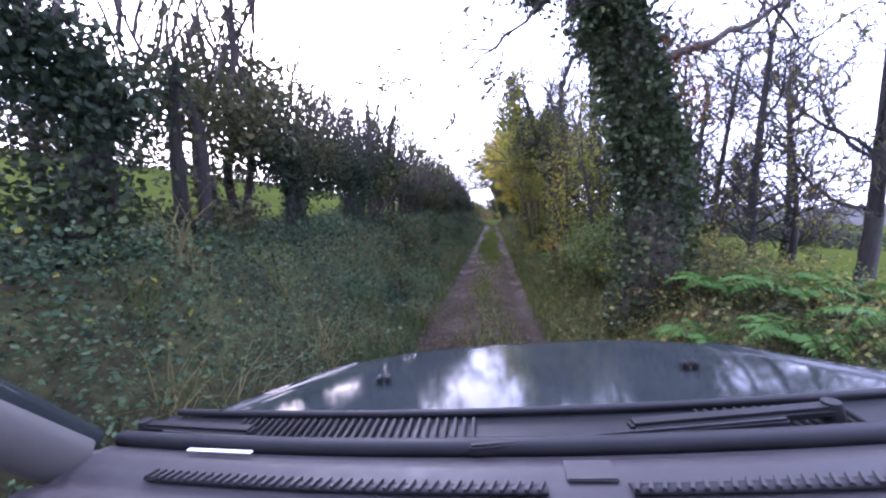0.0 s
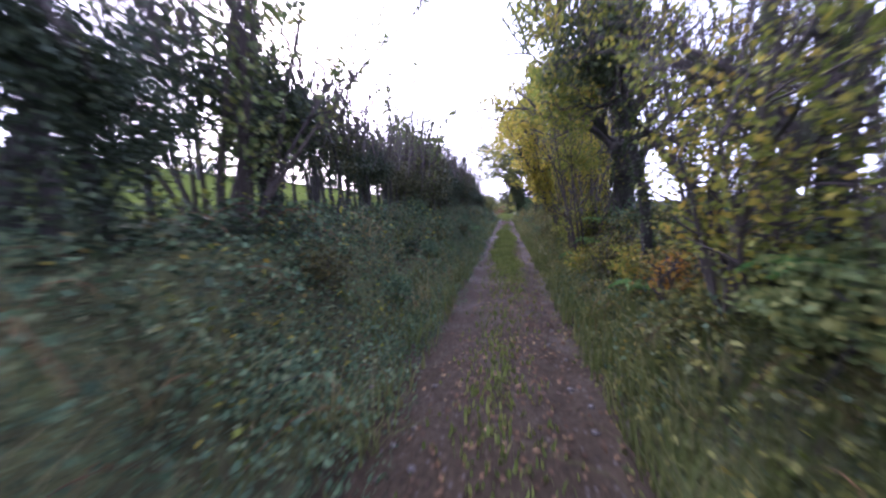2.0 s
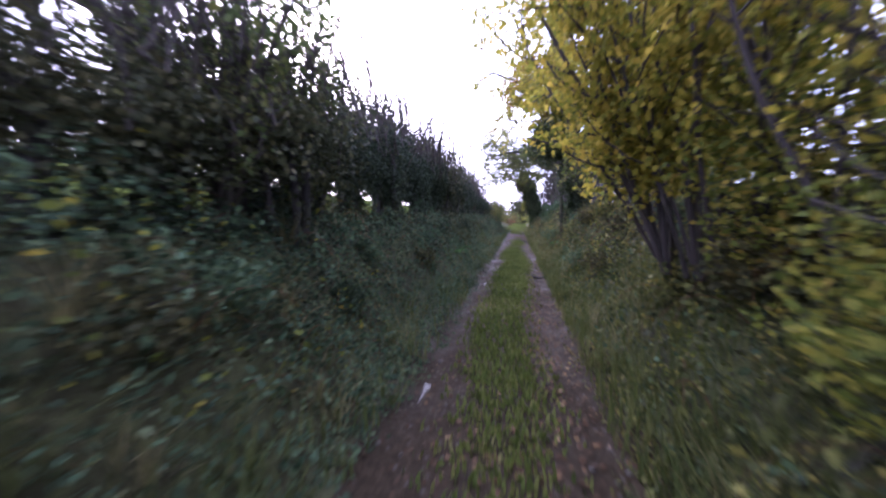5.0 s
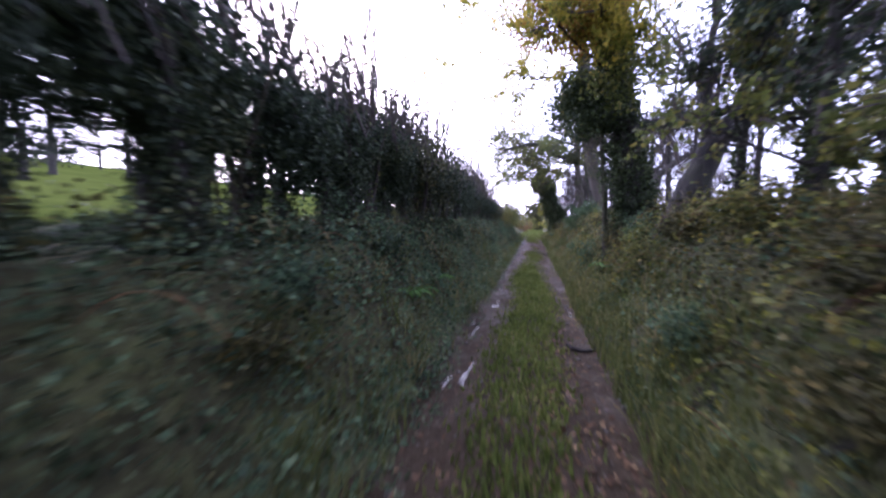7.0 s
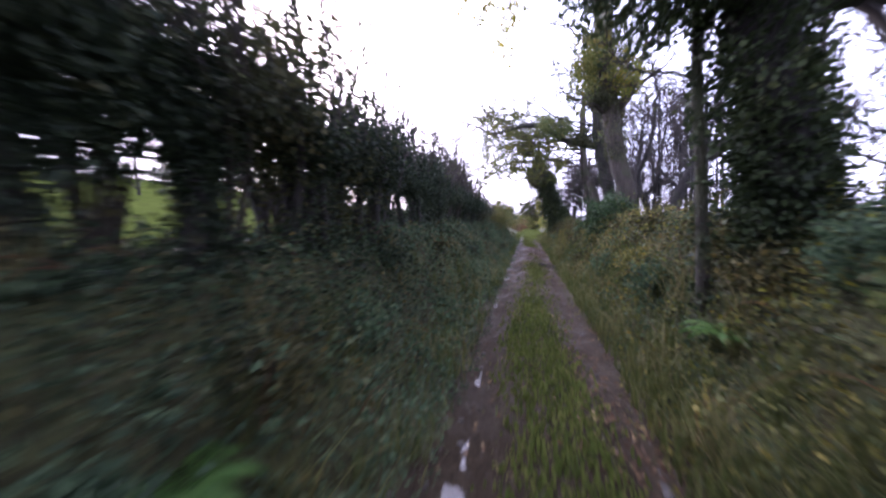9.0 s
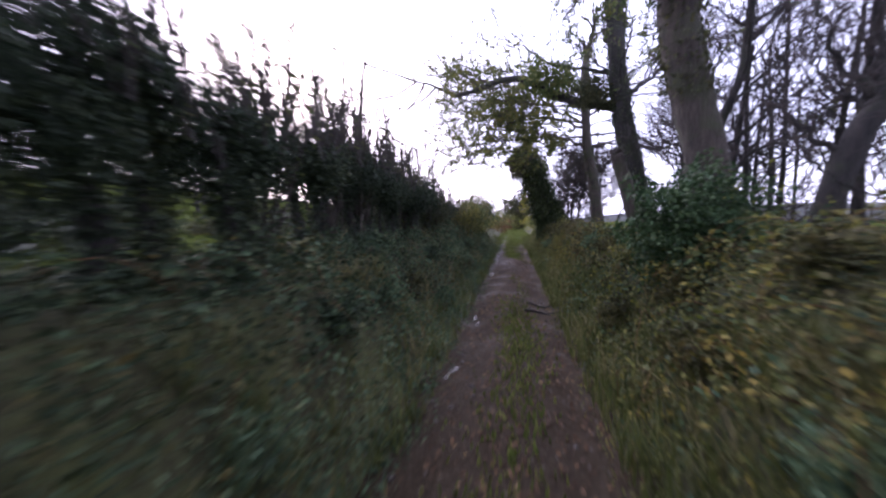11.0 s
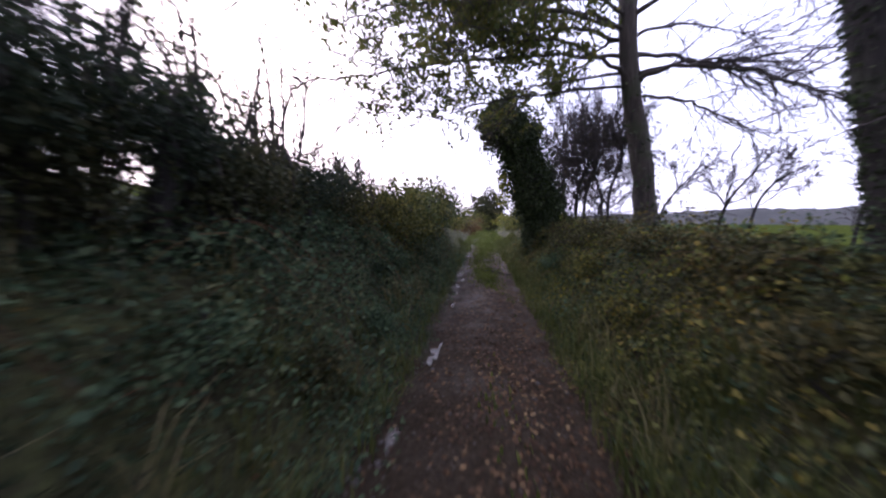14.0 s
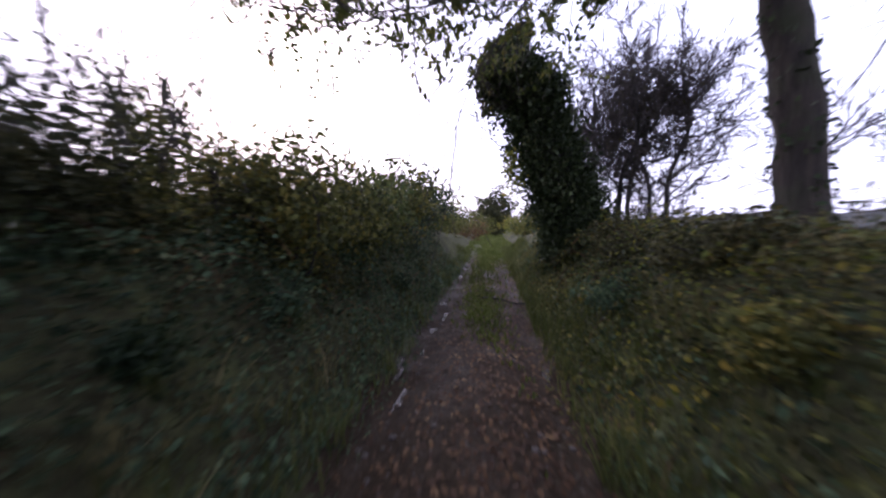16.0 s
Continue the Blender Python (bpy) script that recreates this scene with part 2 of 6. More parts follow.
def part(name, bm, mat, parent, label=""):
    me = bpy.data.meshes.new(name)
    bm.to_mesh(me)
    bm.free()
    me.materials.append(mat)
    return under(name, me, parent, label)


def unit(v):
    return v / np.maximum(np.linalg.norm(v, axis=-1, keepdims=True), 1e-9)


def tubes(pts, rad, sides=6):
    """Tapered tubes: pts (M, n, 3), rad (M, n). Vertices and quads."""
    pts, rad = np.asarray(pts, float), np.asarray(rad, float)
    m, n, _ = pts.shape
    tan = np.empty_like(pts)
    tan[:, 1:-1] = pts[:, 2:] - pts[:, :-2]
    tan[:, 0], tan[:, -1] = pts[:, 1] - pts[:, 0], pts[:, -1] - pts[:, -2]
    tan = unit(tan)
    ref = np.where(np.abs(tan[:, :1, 2:]) > 0.8, [1.0, 0, 0], [0, 0, 1.0]) * np.ones((m, n, 1))
    a = unit(np.cross(tan, ref))
    b = np.cross(tan, a)
    ang = np.linspace(0, 2 * math.pi, sides, endpoint=False)
    ring = a[:, :, None] * np.cos(ang)[None, None, :, None] + b[:, :, None] * np.sin(ang)[None, None, :, None]
    verts = (pts[:, :, None] + ring * rad[:, :, None, None]).reshape(-1, 3)
    i, j, k = np.meshgrid(np.arange(m), np.arange(n - 1), np.arange(sides), indexing="ij")
    at = lambda jj, kk: (i * n + jj) * sides + kk % sides
    faces = np.stack([at(j, k), at(j, k + 1), at(j + 1, k + 1), at(j + 1, k)], -1).reshape(-1, 4)
    return verts, faces


def joined(sets):
    vs, fs, off = [], [], 0
    for v, f in sets:
        vs.append(v)
        fs.append(f + off)
        off += len(v)
    return np.concatenate(vs), np.concatenate(fs)


def leaves(rng, pos, size, width=0.62, droop=0.2, flat=0.0, along=None):
    """Folded leaf blades at the points: one pointed quad each."""
    pos = np.asarray(pos, float)
    n = len(pos)
    d = rng.normal(size=(n, 3))
    d[:, 2] = d[:, 2] * (1 - flat) - droop
    if along is not None:
        d = along + 0.45 * d
    d = unit(d)
    nor = rng.normal(size=(n, 3)) * (1 - 0.8 * flat)
    nor[:, 2] += 0.35 + 1.5 * flat
    side = unit(np.cross(d, nor))
    up = np.cross(side, d)
    s = (np.asarray(size) * rng.uniform(0.65, 1.3, n))[:, None]
    mid = pos + d * s * 0.45
    w = s * width * 0.5
    fold = up * s * rng.uniform(0.02, 0.16, (n, 1))
    v = np.stack([pos, mid + side * w + fold, pos + d * s, mid - side * w + fold], 1).reshape(-1, 3)
    return v, np.arange(4 * n).reshape(-1, 4)


def blades(rng, pos, height, width=0.006, lean=0.35):
    """Grass blades: thin bent quads, two to a blade."""
    n = len(pos)
    az = rng.uniform(0, 2 * math.pi, n)
    out = np.stack([np.cos(az), np.sin(az), np.zeros(n)], 1)
    side = np.stack([-np.sin(az), np.cos(az), np.zeros(n)], 1) * width * rng.uniform(0.7, 1.4, (n, 1))
    h = (height * rng.uniform(0.5, 1.3, n))[:, None]
    bend = h * lean * rng.uniform(0.2, 1.6, (n, 1))
    up = np.array([0, 0, 1.0])
    p1 = pos + up * h * 0.6 + out * bend * 0.35
    p2 = pos + up * h * 0.95 + out * bend
    v = np.stack([pos - side, pos + side, p1 + side * 0.8, p1 - side * 0.8, p2 + side * 0.15, p2 - side * 0.15], 1).reshape(-1, 3)
    k = np.arange(n)[:, None] * 6
    f = np.concatenate([k + [0, 1, 2, 3], k + [3, 2, 4, 5]])
    return v, f


def grow(rng, start, d, length, n=5, wob=0.22, lift=0.08):
    """A wandering branch line of n points."""
    p, d, step = np.array(start, float), unit(np.array(d, float)), length / (n - 1)
    out = [p.copy()]
    for _ in range(n - 1):
        d = unit(d + rng.normal(size=3) * wob + (0, 0, lift))
        p = p + d * step
        out.append(p.copy())
    return np.array(out)


def along_line(pts, t):
    """Point and direction at the fraction t of a line."""
    s = t * (len(pts) - 1)
    i = min(int(s), len(pts) - 2)
    return pts[i] + (pts[i + 1] - pts[i]) * (s - i), unit(pts[i + 1] - pts[i])


def side_dir(rng, tan, angle, flat=0.0):
    """A direction at the angle (degrees) from tan, round it by chance."""
    v = rng.normal(size=3)
    v[2] *= 1 - flat
    v = unit(v - tan * (v @ tan))
    a = radians(angle)
    return unit(tan * math.cos(a) + v * math.sin(a))


def smooth_line(pts, n):
    """n points on a rounded curve through the given ones."""
    pts = np.asarray(pts, float)
    t = np.linspace(0, len(pts) - 1, n)
    out = []
    for s in t:
        i = min(int(s), len(pts) - 2)
        u = s - i
        p0, p1, p2, p3 = pts[max(i - 1, 0)], pts[i], pts[i + 1], pts[min(i + 2, len(pts) - 1)]
        out.append(0.5 * (2 * p1 + (p2 - p0) * u + (2 * p0 - 5 * p1 + 4 * p2 - p3) * u * u + (3 * p1 - p0 - 3 * p2 + p3) * u ** 3))
    return np.array(out)


def rough_trunk(rng, line, r0, r1, sides=14, n=18, flare=0.35):
    """A trunk with root flare and an uneven outline."""
    pts = smooth_line(line, n)
    f = np.linspace(0, 1, n)
    rad = r0 + (r1 - r0) * f + r0 * flare * np.exp(-f * 14)
    v, q = tubes(pts[None], rad[None], sides)
    c = np.repeat(pts, sides, 0)
    v = c + (v - c) * (1 + rng.normal(size=(len(v), 1)) * 0.07)
    return pts, rad, v, q


def make_tree(seed, name, label, line, r0, r1, limbs=(), auto=6, reach=1.6, spread=60, from_t=0.45, twigs=7, sub=7,
              bark=None, leaf=None, leaf_n=0, leaf_size=0.06, ivy=0, ivy_out=0.16, ivy_t=(0.0, 1.0), category="tree",
              group="", lift=0.08, flat=0.0, leaf_box=None, ivy_size=0.07, limb_r=0.4, crown_name="crown", bents=(), clumps=(), ivy_mat=None):
    """One tree: trunk, limbs and twigs, a crown of leaves and ivy on the trunk."""
    rng = np.random.default_rng(seed)
    base = np.array(line[0], float)
    root = new(name)
    root.location = base
    tagged(root, label, category, group)
    bark = bark or M_BARK
    pts, rad, v, q = rough_trunk(rng, np.array(line, float) - base, r0, r1)
    under("trunk", mesh_from("trunk", v, q, bark, True), root)
    lines1 = []
    crook = np.random.default_rng(seed + 1000)
    for s, d, length, r, *kw in limbs:
        p, _ = along_line(pts, s)
        lines1.append((grow(rng, p, d, length, 7, kw[0] if kw else 0.14, kw[1] if len(kw) > 1 else 0.02), r))
    for way, r in bents:
        lines1.append((smooth_line(np.array(way, float) - base, 7), r))
    for _ in range(auto):
        p, tan = along_line(pts, rng.uniform(from_t, 1.0))
        lines1.append((grow(rng, p, side_dir(rng, tan, rng.uniform(spread * 0.6, spread * 1.2), flat), reach * rng.uniform(0.6, 1.2), 7, 0.16, lift), r1 * limb_r + 0.006))
    p, tan = pts[-1], unit(pts[-1] - pts[-2])
    lines1.append((grow(rng, p, tan, reach * 0.8, 7, 0.12, lift), r1))
    for l, r in lines1:
        way = smooth_line(l, 17)
        way[1:] += crook.normal(size=(16, 3)) * min(r * 0.45, 0.03)
        v, q = tubes(way[None], (r * np.linspace(1.1, 0.16, 17) * (1 + crook.normal(size=17) * 0.09))[None], 8)
        c = np.repeat(way, 8, 0)
        under("limb", mesh_from("limb", c + (v - c) * (1 + crook.normal(size=(len(v), 1)) * 0.07), q, bark, True), root)
    l2, r2 = [], []
    for l, r in lines1:
        size = np.linalg.norm(l[-1] - l[0])
        for _ in range(sub):
            p, tan = along_line(l, rng.uniform(0.25, 1.0))
            l2.append(grow(rng, p, side_dir(rng, tan, rng.uniform(25, 60), flat), size * rng.uniform(0.25, 0.55), 5, 0.18, lift * 0.6))
            r2.append(max(r * 0.35, 0.008) * np.linspace(1, 0.4, 5))
    l3, r3 = [], []
    for l in l2:
        size = np.linalg.norm(l[-1] - l[0])
        for _ in range(twigs):
            p, tan = along_line(l, rng.uniform(0.2, 1.0))
            l3.append(grow(rng, p, side_dir(rng, tan, rng.uniform(20, 60), flat), size * rng.uniform(0.3, 0.7), 3, 0.2, lift * 0.4))
            r3.append(0.0072 * np.linspace(1, 0.55, 3))
    if l3:
        tagged(under("brushwood", mesh_from("brushwood", *joined([tubes(l2, r2, 3), tubes(l3, r3, 3)]), M_TWIG, True), root), kind="stuff")
    if leaf_n and l3:
        l3 = np.array(l3)
        if leaf_box is not None:
            mid = l3[:, 1] + base
            l3 = l3[((mid > leaf_box[0]) & (mid < leaf_box[1])).all(1)]
        k = rng.integers(0, len(l3), leaf_n)
        t = rng.uniform(0.2, 1.0, leaf_n) * 1.999
        i = t.astype(int)
        p = l3[k, i] + (l3[k, i + 1] - l3[k, i]) * (t - i)[:, None] + rng.normal(size=(leaf_n, 3)) * 0.035
        under(crown_name, mesh_from("crown", *leaves(rng, p, leaf_size, 0.66, 0.35), leaf or M_BEECH), root)
    if ivy:
        t = rng.uniform(ivy_t[0], ivy_t[1], ivy)
        s = t * (len(pts) - 1)
        i = np.minimum(s.astype(int), len(pts) - 2)
        c = pts[i] + (pts[i + 1] - pts[i]) * (s - i)[:, None]
        o = rng.normal(size=(ivy, 3))
        o[:, 2] *= 0.3
        clump = 0.55 + 0.45 * np.sin(t * 37 + np.arctan2(o[:, 1], o[:, 0]) * 3 + seed)
        o = unit(o)
        r = rad[i] + rng.random(ivy) ** 1.5 * ivy_out * (0.4 + clump) * (0.75 + 0.7 * t)
        p = c + o * r[:, None]
        under("ivy", mesh_from("ivy", *leaves(rng, p, ivy_size, 0.85, 0.5, 0, o * 0.7), ivy_mat or M_IVY), root, "dark green climbing ivy")
    for c, r, n, mat, size in clumps:
        k = max(14, n // 110)
        cc = np.array(c, float) - base + unit(rng.normal(size=(k, 3))) * (rng.random((k, 1)) ** 0.45) * np.array(r)
        w = rng.uniform(0.05, 0.17, k) * (0.4 + float(np.mean(r)))
        i = rng.choice(k, n, p=w ** 2 / (w ** 2).sum())
        p = cc[i] + np.clip(rng.normal(size=(n, 3)), -1.8, 1.8) * w[i, None]
        tagged(under("leaf_clump", mesh_from("leaf_clump", *leaves(rng, p, size, 0.75, 0.4), mat), root), kind="stuff")
    return root


# ---- the lie of the land ----
def ease(a, b, v):
    u = np.clip((v - a) / (b - a), 0, 1)
    return u * u * (3 - 2 * u)


def wave(x, y):
    return (np.sin(x * 1.7 + y * 0.6) * np.cos(y * 1.1 - x * 0.4) + 0.6 * np.sin(y * 2.9 + x * 2.3) * np.cos(x * 3.1)) * 0.5


def lane_mid(y):
    return 0.07 * np.sin(y * 0.62) + 0.045 * np.sin(y * 1.37 + 1)


def land(x, y):
    """Height of the ground: lane with ruts between banks, pasture rising beyond the hedge, falling beyond the trees."""
    x, y = np.asarray(x, float), np.asarray(y, float)
    end = ease(50, 68, y)
    side, x = x, x - lane_mid(y) * ease(2.2, 1.0, np.abs(x))
    left = 1.3 * (1 - 0.55 * end) * ease(1.1, 2.25, -x + 0.12 * np.sin(y * 0.7))
    right_h = 1.5 - 0.35 * ease(16, 8, y) - 0.3 * ease(6, 2, y) - 0.3 * ease(29, 35, y)
    right = right_h * (1 - 0.6 * end) * ease(1.05, 2.3, x + 0.1 * np.sin(y * 0.9 + 1))
    z = left + right
    far_l = np.maximum(-x - 2.6, 0)
    z = z + 0.142 * np.minimum(far_l, 32) + 0.012 * np.maximum(far_l - 32, 0) * np.exp(-far_l / 400)
    far_r = np.maximum(x - 3.0, 0)
    z = z - 1.5 * ease(0, 7, far_r) - 0.03 * np.minimum(far_r, 60)
    rut = np.exp(-((x - 0.66) / 0.2) ** 2) + np.exp(-((x + 0.72) / 0.2) ** 2)
    lane = ease(1.3, 0.9, np.abs(x))
    z = z + lane * (0.045 * np.exp(-(x / 0.28) ** 2) - 0.075 * rut) + wave(x * 3.3, y * 2.1) * 0.026 * lane
    bank = ease(1.1, 1.5, np.abs(x)) * ease(5, 3, np.abs(x))
    return z + bank * 0.09 * wave(x, y)


xs = np.unique(np.concatenate([np.arange(-1.4, 1.41, 0.08), np.arange(-4, 4.01, 0.2), -np.geomspace(4, 1500, 32), np.geomspace(4, 1500, 32)]).round(3))
ys = np.unique(np.concatenate([np.arange(-6, 60, 0.19), np.arange(60, 90, 0.8), np.geomspace(90, 1800, 24), -np.geomspace(6, 900, 18)]).round(3))
gx, gy = np.meshgrid(xs, ys)
gv = np.stack([gx, gy, land(gx, gy)], -1).reshape(-1, 3)
iy, ix = np.meshgrid(np.arange(len(ys) - 1), np.arange(len(xs) - 1), indexing="ij")
g0 = iy * len(xs) + ix
gf = np.stack([g0, g0 + 1, g0 + 1 + len(xs), g0 + len(xs)], -1).reshape(-1, 4)
g_me = mesh_from("ground", gv, gf, None, True, [M_FIELD, M_BANK, M_MUD])
cx, cy = gv[gf, 0].mean(1), gv[gf, 1].mean(1)
slot = np.where((np.abs(cx) < 3.6) & (cy < 90), 1, 0)
slot[(np.abs(cx - lane_mid(cy) + 0.08 * np.sin(cy * 2.3) + 0.05 * np.sin(cy * 7.1)) < 0.98) & (cy < 54)] = 2
g_me.polygons.foreach_set("material_index", slot.astype(np.int32))
tagged(new("ground", g_me), "muddy rutted lane between earth banks with green pasture on both sides", "ground", kind="structure")


def ridge(name, label, pts, depth, mat, seed):
    """A far hill with its wooded, uneven skyline, sloping to both sides."""
    rng = np.random.default_rng(seed)
    line = smooth_line(pts, 90)
    line[:, 2] += rng.normal(size=90) * 0.5
    toward = unit(np.array([line[:, 0].mean(), line[:, 1].mean(), 0]))
    front = line - toward * depth
    front[:, 2] = -8
    back = line + toward * depth * 1.5
    back[:, 2] = -8
    v = np.concatenate([front, line * 0.55 + front * 0.45 + (0, 0, 3), line, back])
    i = np.arange(89)
    f = np.concatenate([np.stack([i + 90 * k, i + 1 + 90 * k, i + 1 + 90 * (k + 1), i + 90 * (k + 1)], 1) for k in range(3)])
    return tagged(new(name, mesh_from(name, v, f, mat, True)), label, "hill", kind="structure")


ridge("backdrop_hill", "distant wooded hill under a grey sky", [(90, 520, -2), (150, 470, 6), (190, 440, 7), (250, 400, 11), (300, 380, 10), (340, 320, 16), (420, 240, 13), (520, 60, 12), (600, -160, 8)], 160, M_FARWOOD, 3)

# ---- hedge along the rising side ----
def hedge_shrub(seed, name, label, stems, crown_r, crown_h, crown_z, leaf_n, top=1.0, leaf=None, leaf_size=0.056, twig_n=22, stem_r=0.05, sleeve=0, wrap=0.06):
    """A hedge tree: bare stems with a dense leafy head and shoots above it. Its foot is at the origin."""
    rng = np.random.default_rng(seed)
    root = new(name)
    tagged(root, label, "hedge tree", "hedge trees")
    lines = []
    for k in range(stems):
        a = rng.uniform(0, 6.28)
        foot = np.array([math.cos(a) * 0.12, math.sin(a) * 0.2, -0.25])
        head = np.array([math.cos(a) * crown_r * 0.35, math.sin(a) * crown_r * 0.6, crown_z])
        l = smooth_line([foot, foot * 0.6 + head * 0.4 + rng.normal(size=3) * 0.06, head, head + (rng.normal() * 0.1, rng.normal() * 0.1, crown_h * 0.6)], 8)
        lines.append(l)
        v, q = tubes(l[None], (stem_r * rng.uniform(0.7, 1.3) * np.linspace(1.3, 0.4, 8))[None], 9)
        under("trunk", mesh_from("trunk", v, q, M_BARK, True), root)
    clumps = 30
    cu = unit(rng.normal(size=(clumps, 3))) * (rng.random((clumps, 1)) ** 0.5)
    cc = cu * np.array([crown_r * 0.75, crown_r * (0.95 if stems == 1 else 1.2), crown_h * 0.5]) + (0, 0, crown_z + crown_h * 0.5)
    cr = rng.uniform(0.12, 0.27, clumps) * (crown_r / 0.65)
    pick = rng.choice(clumps, leaf_n, p=cr ** 2 / (cr ** 2).sum())
    p = cc[pick] + np.clip(rng.normal(size=(leaf_n, 3)), -1.45, 1.45) * cr[pick, None] * (0.85, 1.0, 0.75)
    stem_leaf = sleeve or int(leaf_n * (0.22 if stem_r > 0.08 else 0.08))
    k, i, f = rng.integers(0, stems, stem_leaf), rng.integers(0, 6, stem_leaf), rng.random((stem_leaf, 1))
    fine = np.array(lines)
    around = unit(rng.normal(size=(stem_leaf, 3)) * (1, 1, 0.1)) * (stem_r + wrap * np.abs(rng.normal(size=(stem_leaf, 1))))
    p = np.concatenate([p, fine[k, i] * (1 - f) + fine[k, i + 1] * f + around + rng.normal(size=(stem_leaf, 3)) * 0.02])
    under("crown", mesh_from("crown", *leaves(rng, p, leaf_size, 0.7, 0.25), leaf or M_HEDGE), root)
    sh, sr = [], []
    for _ in range(twig_n):
        s = np.array([rng.normal() * crown_r * 0.45, rng.normal() * crown_r * 0.8, crown_z + crown_h * rng.uniform(0.4, 0.9)])
        l = grow(rng, s, (rng.normal() * 0.25, rng.normal() * 0.3, 1), top * rng.uniform(0.5, 1.1), 5, 0.1, 0.05)
        sh.append(l)
        sr.append(0.016 * np.linspace(1, 0.5, 5))
        for _ in range(3):
            q, tan = along_line(l, rng.uniform(0.3, 0.95))
            sh.append(grow(rng, q, side_dir(rng, tan, 35), top * rng.uniform(0.15, 0.35), 5, 0.15, 0.1))
            sr.append(0.0095 * np.linspace(1, 0.6, 5))
    sh = np.array(sh)
    tagged(under("shoot_growth", mesh_from("shoot_growth", *tubes(sh, np.array(sr), 3), M_TWIG, True), root), kind="stuff")
    m = len(sh) * 3
    k, i = rng.integers(0, len(sh), m), rng.integers(1, 5, m)
    tagged(under("shoot_foliage", mesh_from("shoot_foliage", *leaves(rng, sh[k, i] + rng.normal(size=(m, 3)) * 0.03, 0.04, 0.6, 0.3), M_LIGHTLEAF), root), kind="stuff")
    return root


KINDS = [
    hedge_shrub(11, "hedge_tree", "dark evergreen hedge tree with ivy-wrapped stems on the bank", 2, 0.6, 1.0, 1.0, 5400, 1.0, leaf_size=0.056, stem_r=0.1, sleeve=1800),
    hedge_shrub(12, "hedge_tree", "dark hawthorn hedge tree with several thin stems", 3, 0.8, 0.95, 0.75, 4600, 0.9, M_HAW, 0.054, 26, 0.055),
    hedge_shrub(13, "hedge_tree", "broad dark hedge tree with a dense leafy head", 3, 0.8, 1.1, 0.9, 5800, 0.8, leaf_size=0.058, stem_r=0.09),
    hedge_shrub(14, "hedge_tree", "low dense hedge bush leafy down to the bank", 4, 0.75, 1.45, 0.05, 5000, 0.9, M_HAW, 0.056, 28),
    hedge_shrub(15, "hedge_tree", "tall hedge sapling with pale yellowing leaves and long shoots", 3, 0.6, 1.2, 0.9, 1900, 1.9, M_LIGHTLEAF, 0.048, 34, 0.045),
    hedge_shrub(16, "hedge_tree", "straight ivy-clad hedge trunk with a dark leafy head", 1, 0.54, 1.0, 1.18, 5200, 1.1, None, 0.056, 26, 0.085, 1700, 0.055),
    hedge_shrub(17, "hedge_tree", "airy thin-stemmed hedge tree with sky showing through its twigs", 2, 0.8, 0.9, 1.1, 2200, 0.9, M_HAW, 0.05, 34, 0.06),
    hedge_shrub(18, "hedge_tree", "thin hedge stem lightly wrapped in ivy with a sparse head", 1, 0.55, 0.95, 1.0, 1900, 0.9, None, 0.05, 26, 0.035, 420, 0.035),
    hedge_shrub(19, "hedge_tree", "bare thin hedge stems with a few leaves on their twigs", 4, 0.45, 0.9, 0.6, 800, 0.9, M_HAW, 0.046, 30, 0.03),
    hedge_shrub(20, "hedge_tree", "low hedge bush with yellowing and brown leaves", 4, 0.75, 1.45, 0.05, 4600, 0.8, M_BRAMBLE, 0.056, 24),
    hedge_shrub(21, "hedge_tree", "stout ivy-clad hedge trunk under a low heavy head of ivy", 1, 0.6, 1.3, 0.85, 6200, 1.2, None, 0.056, 30, 0.095, 1900, 0.06),
]
# place along the lane and kind of each hedge tree
HEDGE = [(-2.2, 2), (-0.6, 0), (0.8, 0), (1.9, 0), (2.9, 6), (3.6, 1), (4.3, 0), (4.9, 6), (5.5, 10), (6.0, 0), (6.6, 10), (7.2, 7), (7.72, 7), (8.3, 5), (8.52, 5), (8.95, 8), (9.36, 8), (9.67, 7), (10.0, 8), (10.29, 7), (10.56, 7), (10.8, 8),
         (11.1, 5), (11.45, 5), (11.9, 6), (12.3, 8), (12.7, 6), (13.0, 8), (13.4, 3), (14.0, 3), (14.5, 4), (15.2, 3), (15.8, 1), (16.5, 10), (17.1, 10), (17.8, 10), (18.02, 0), (18.4, 10), (18.65, 10), (19.1, 7), (19.5, 10), (20.15, 10), (20.45, 10),
         (20.72, 10), (20.98, 10), (21.28, 7), (21.84, 5), (22.05, 10), (22.42, 10), (22.85, 0), (23.3, 10), (23.7, 1), (24.2, 0), (24.9, 3), (25.4, 2), (26.0, 2), (26.6, 0), (27.1, 5), (27.7, 5), (28.2, 0), (28.8, 10), (29.2, 5), (29.6, 10), (30.2, 10), (30.42, 7),
         (30.75, 5), (31.45, 5), (31.85, 7), (32.26, 5), (32.63, 7), (32.9, 5), (33.15, 5), (33.68, 5), (33.95, 7), (34.21, 5), (34.6, 0), (34.88, 5), (35.3, 5), (35.75, 0), (36.15, 2), (36.7, 3), (37.3, 2), (38, 3), (38.7, 3), (39.4, 2),
         (40.2, 3), (40.9, 3), (41.6, 9), (42.3, 3), (43.2, 9), (44.2, 9), (45.2, 9), (46.2, 9)]
TOPS = (2.0, 1.7, 1.95, 1.5, 1.9, 2.1, 1.95, 1.9, 1.5, 1.5, 2.05)


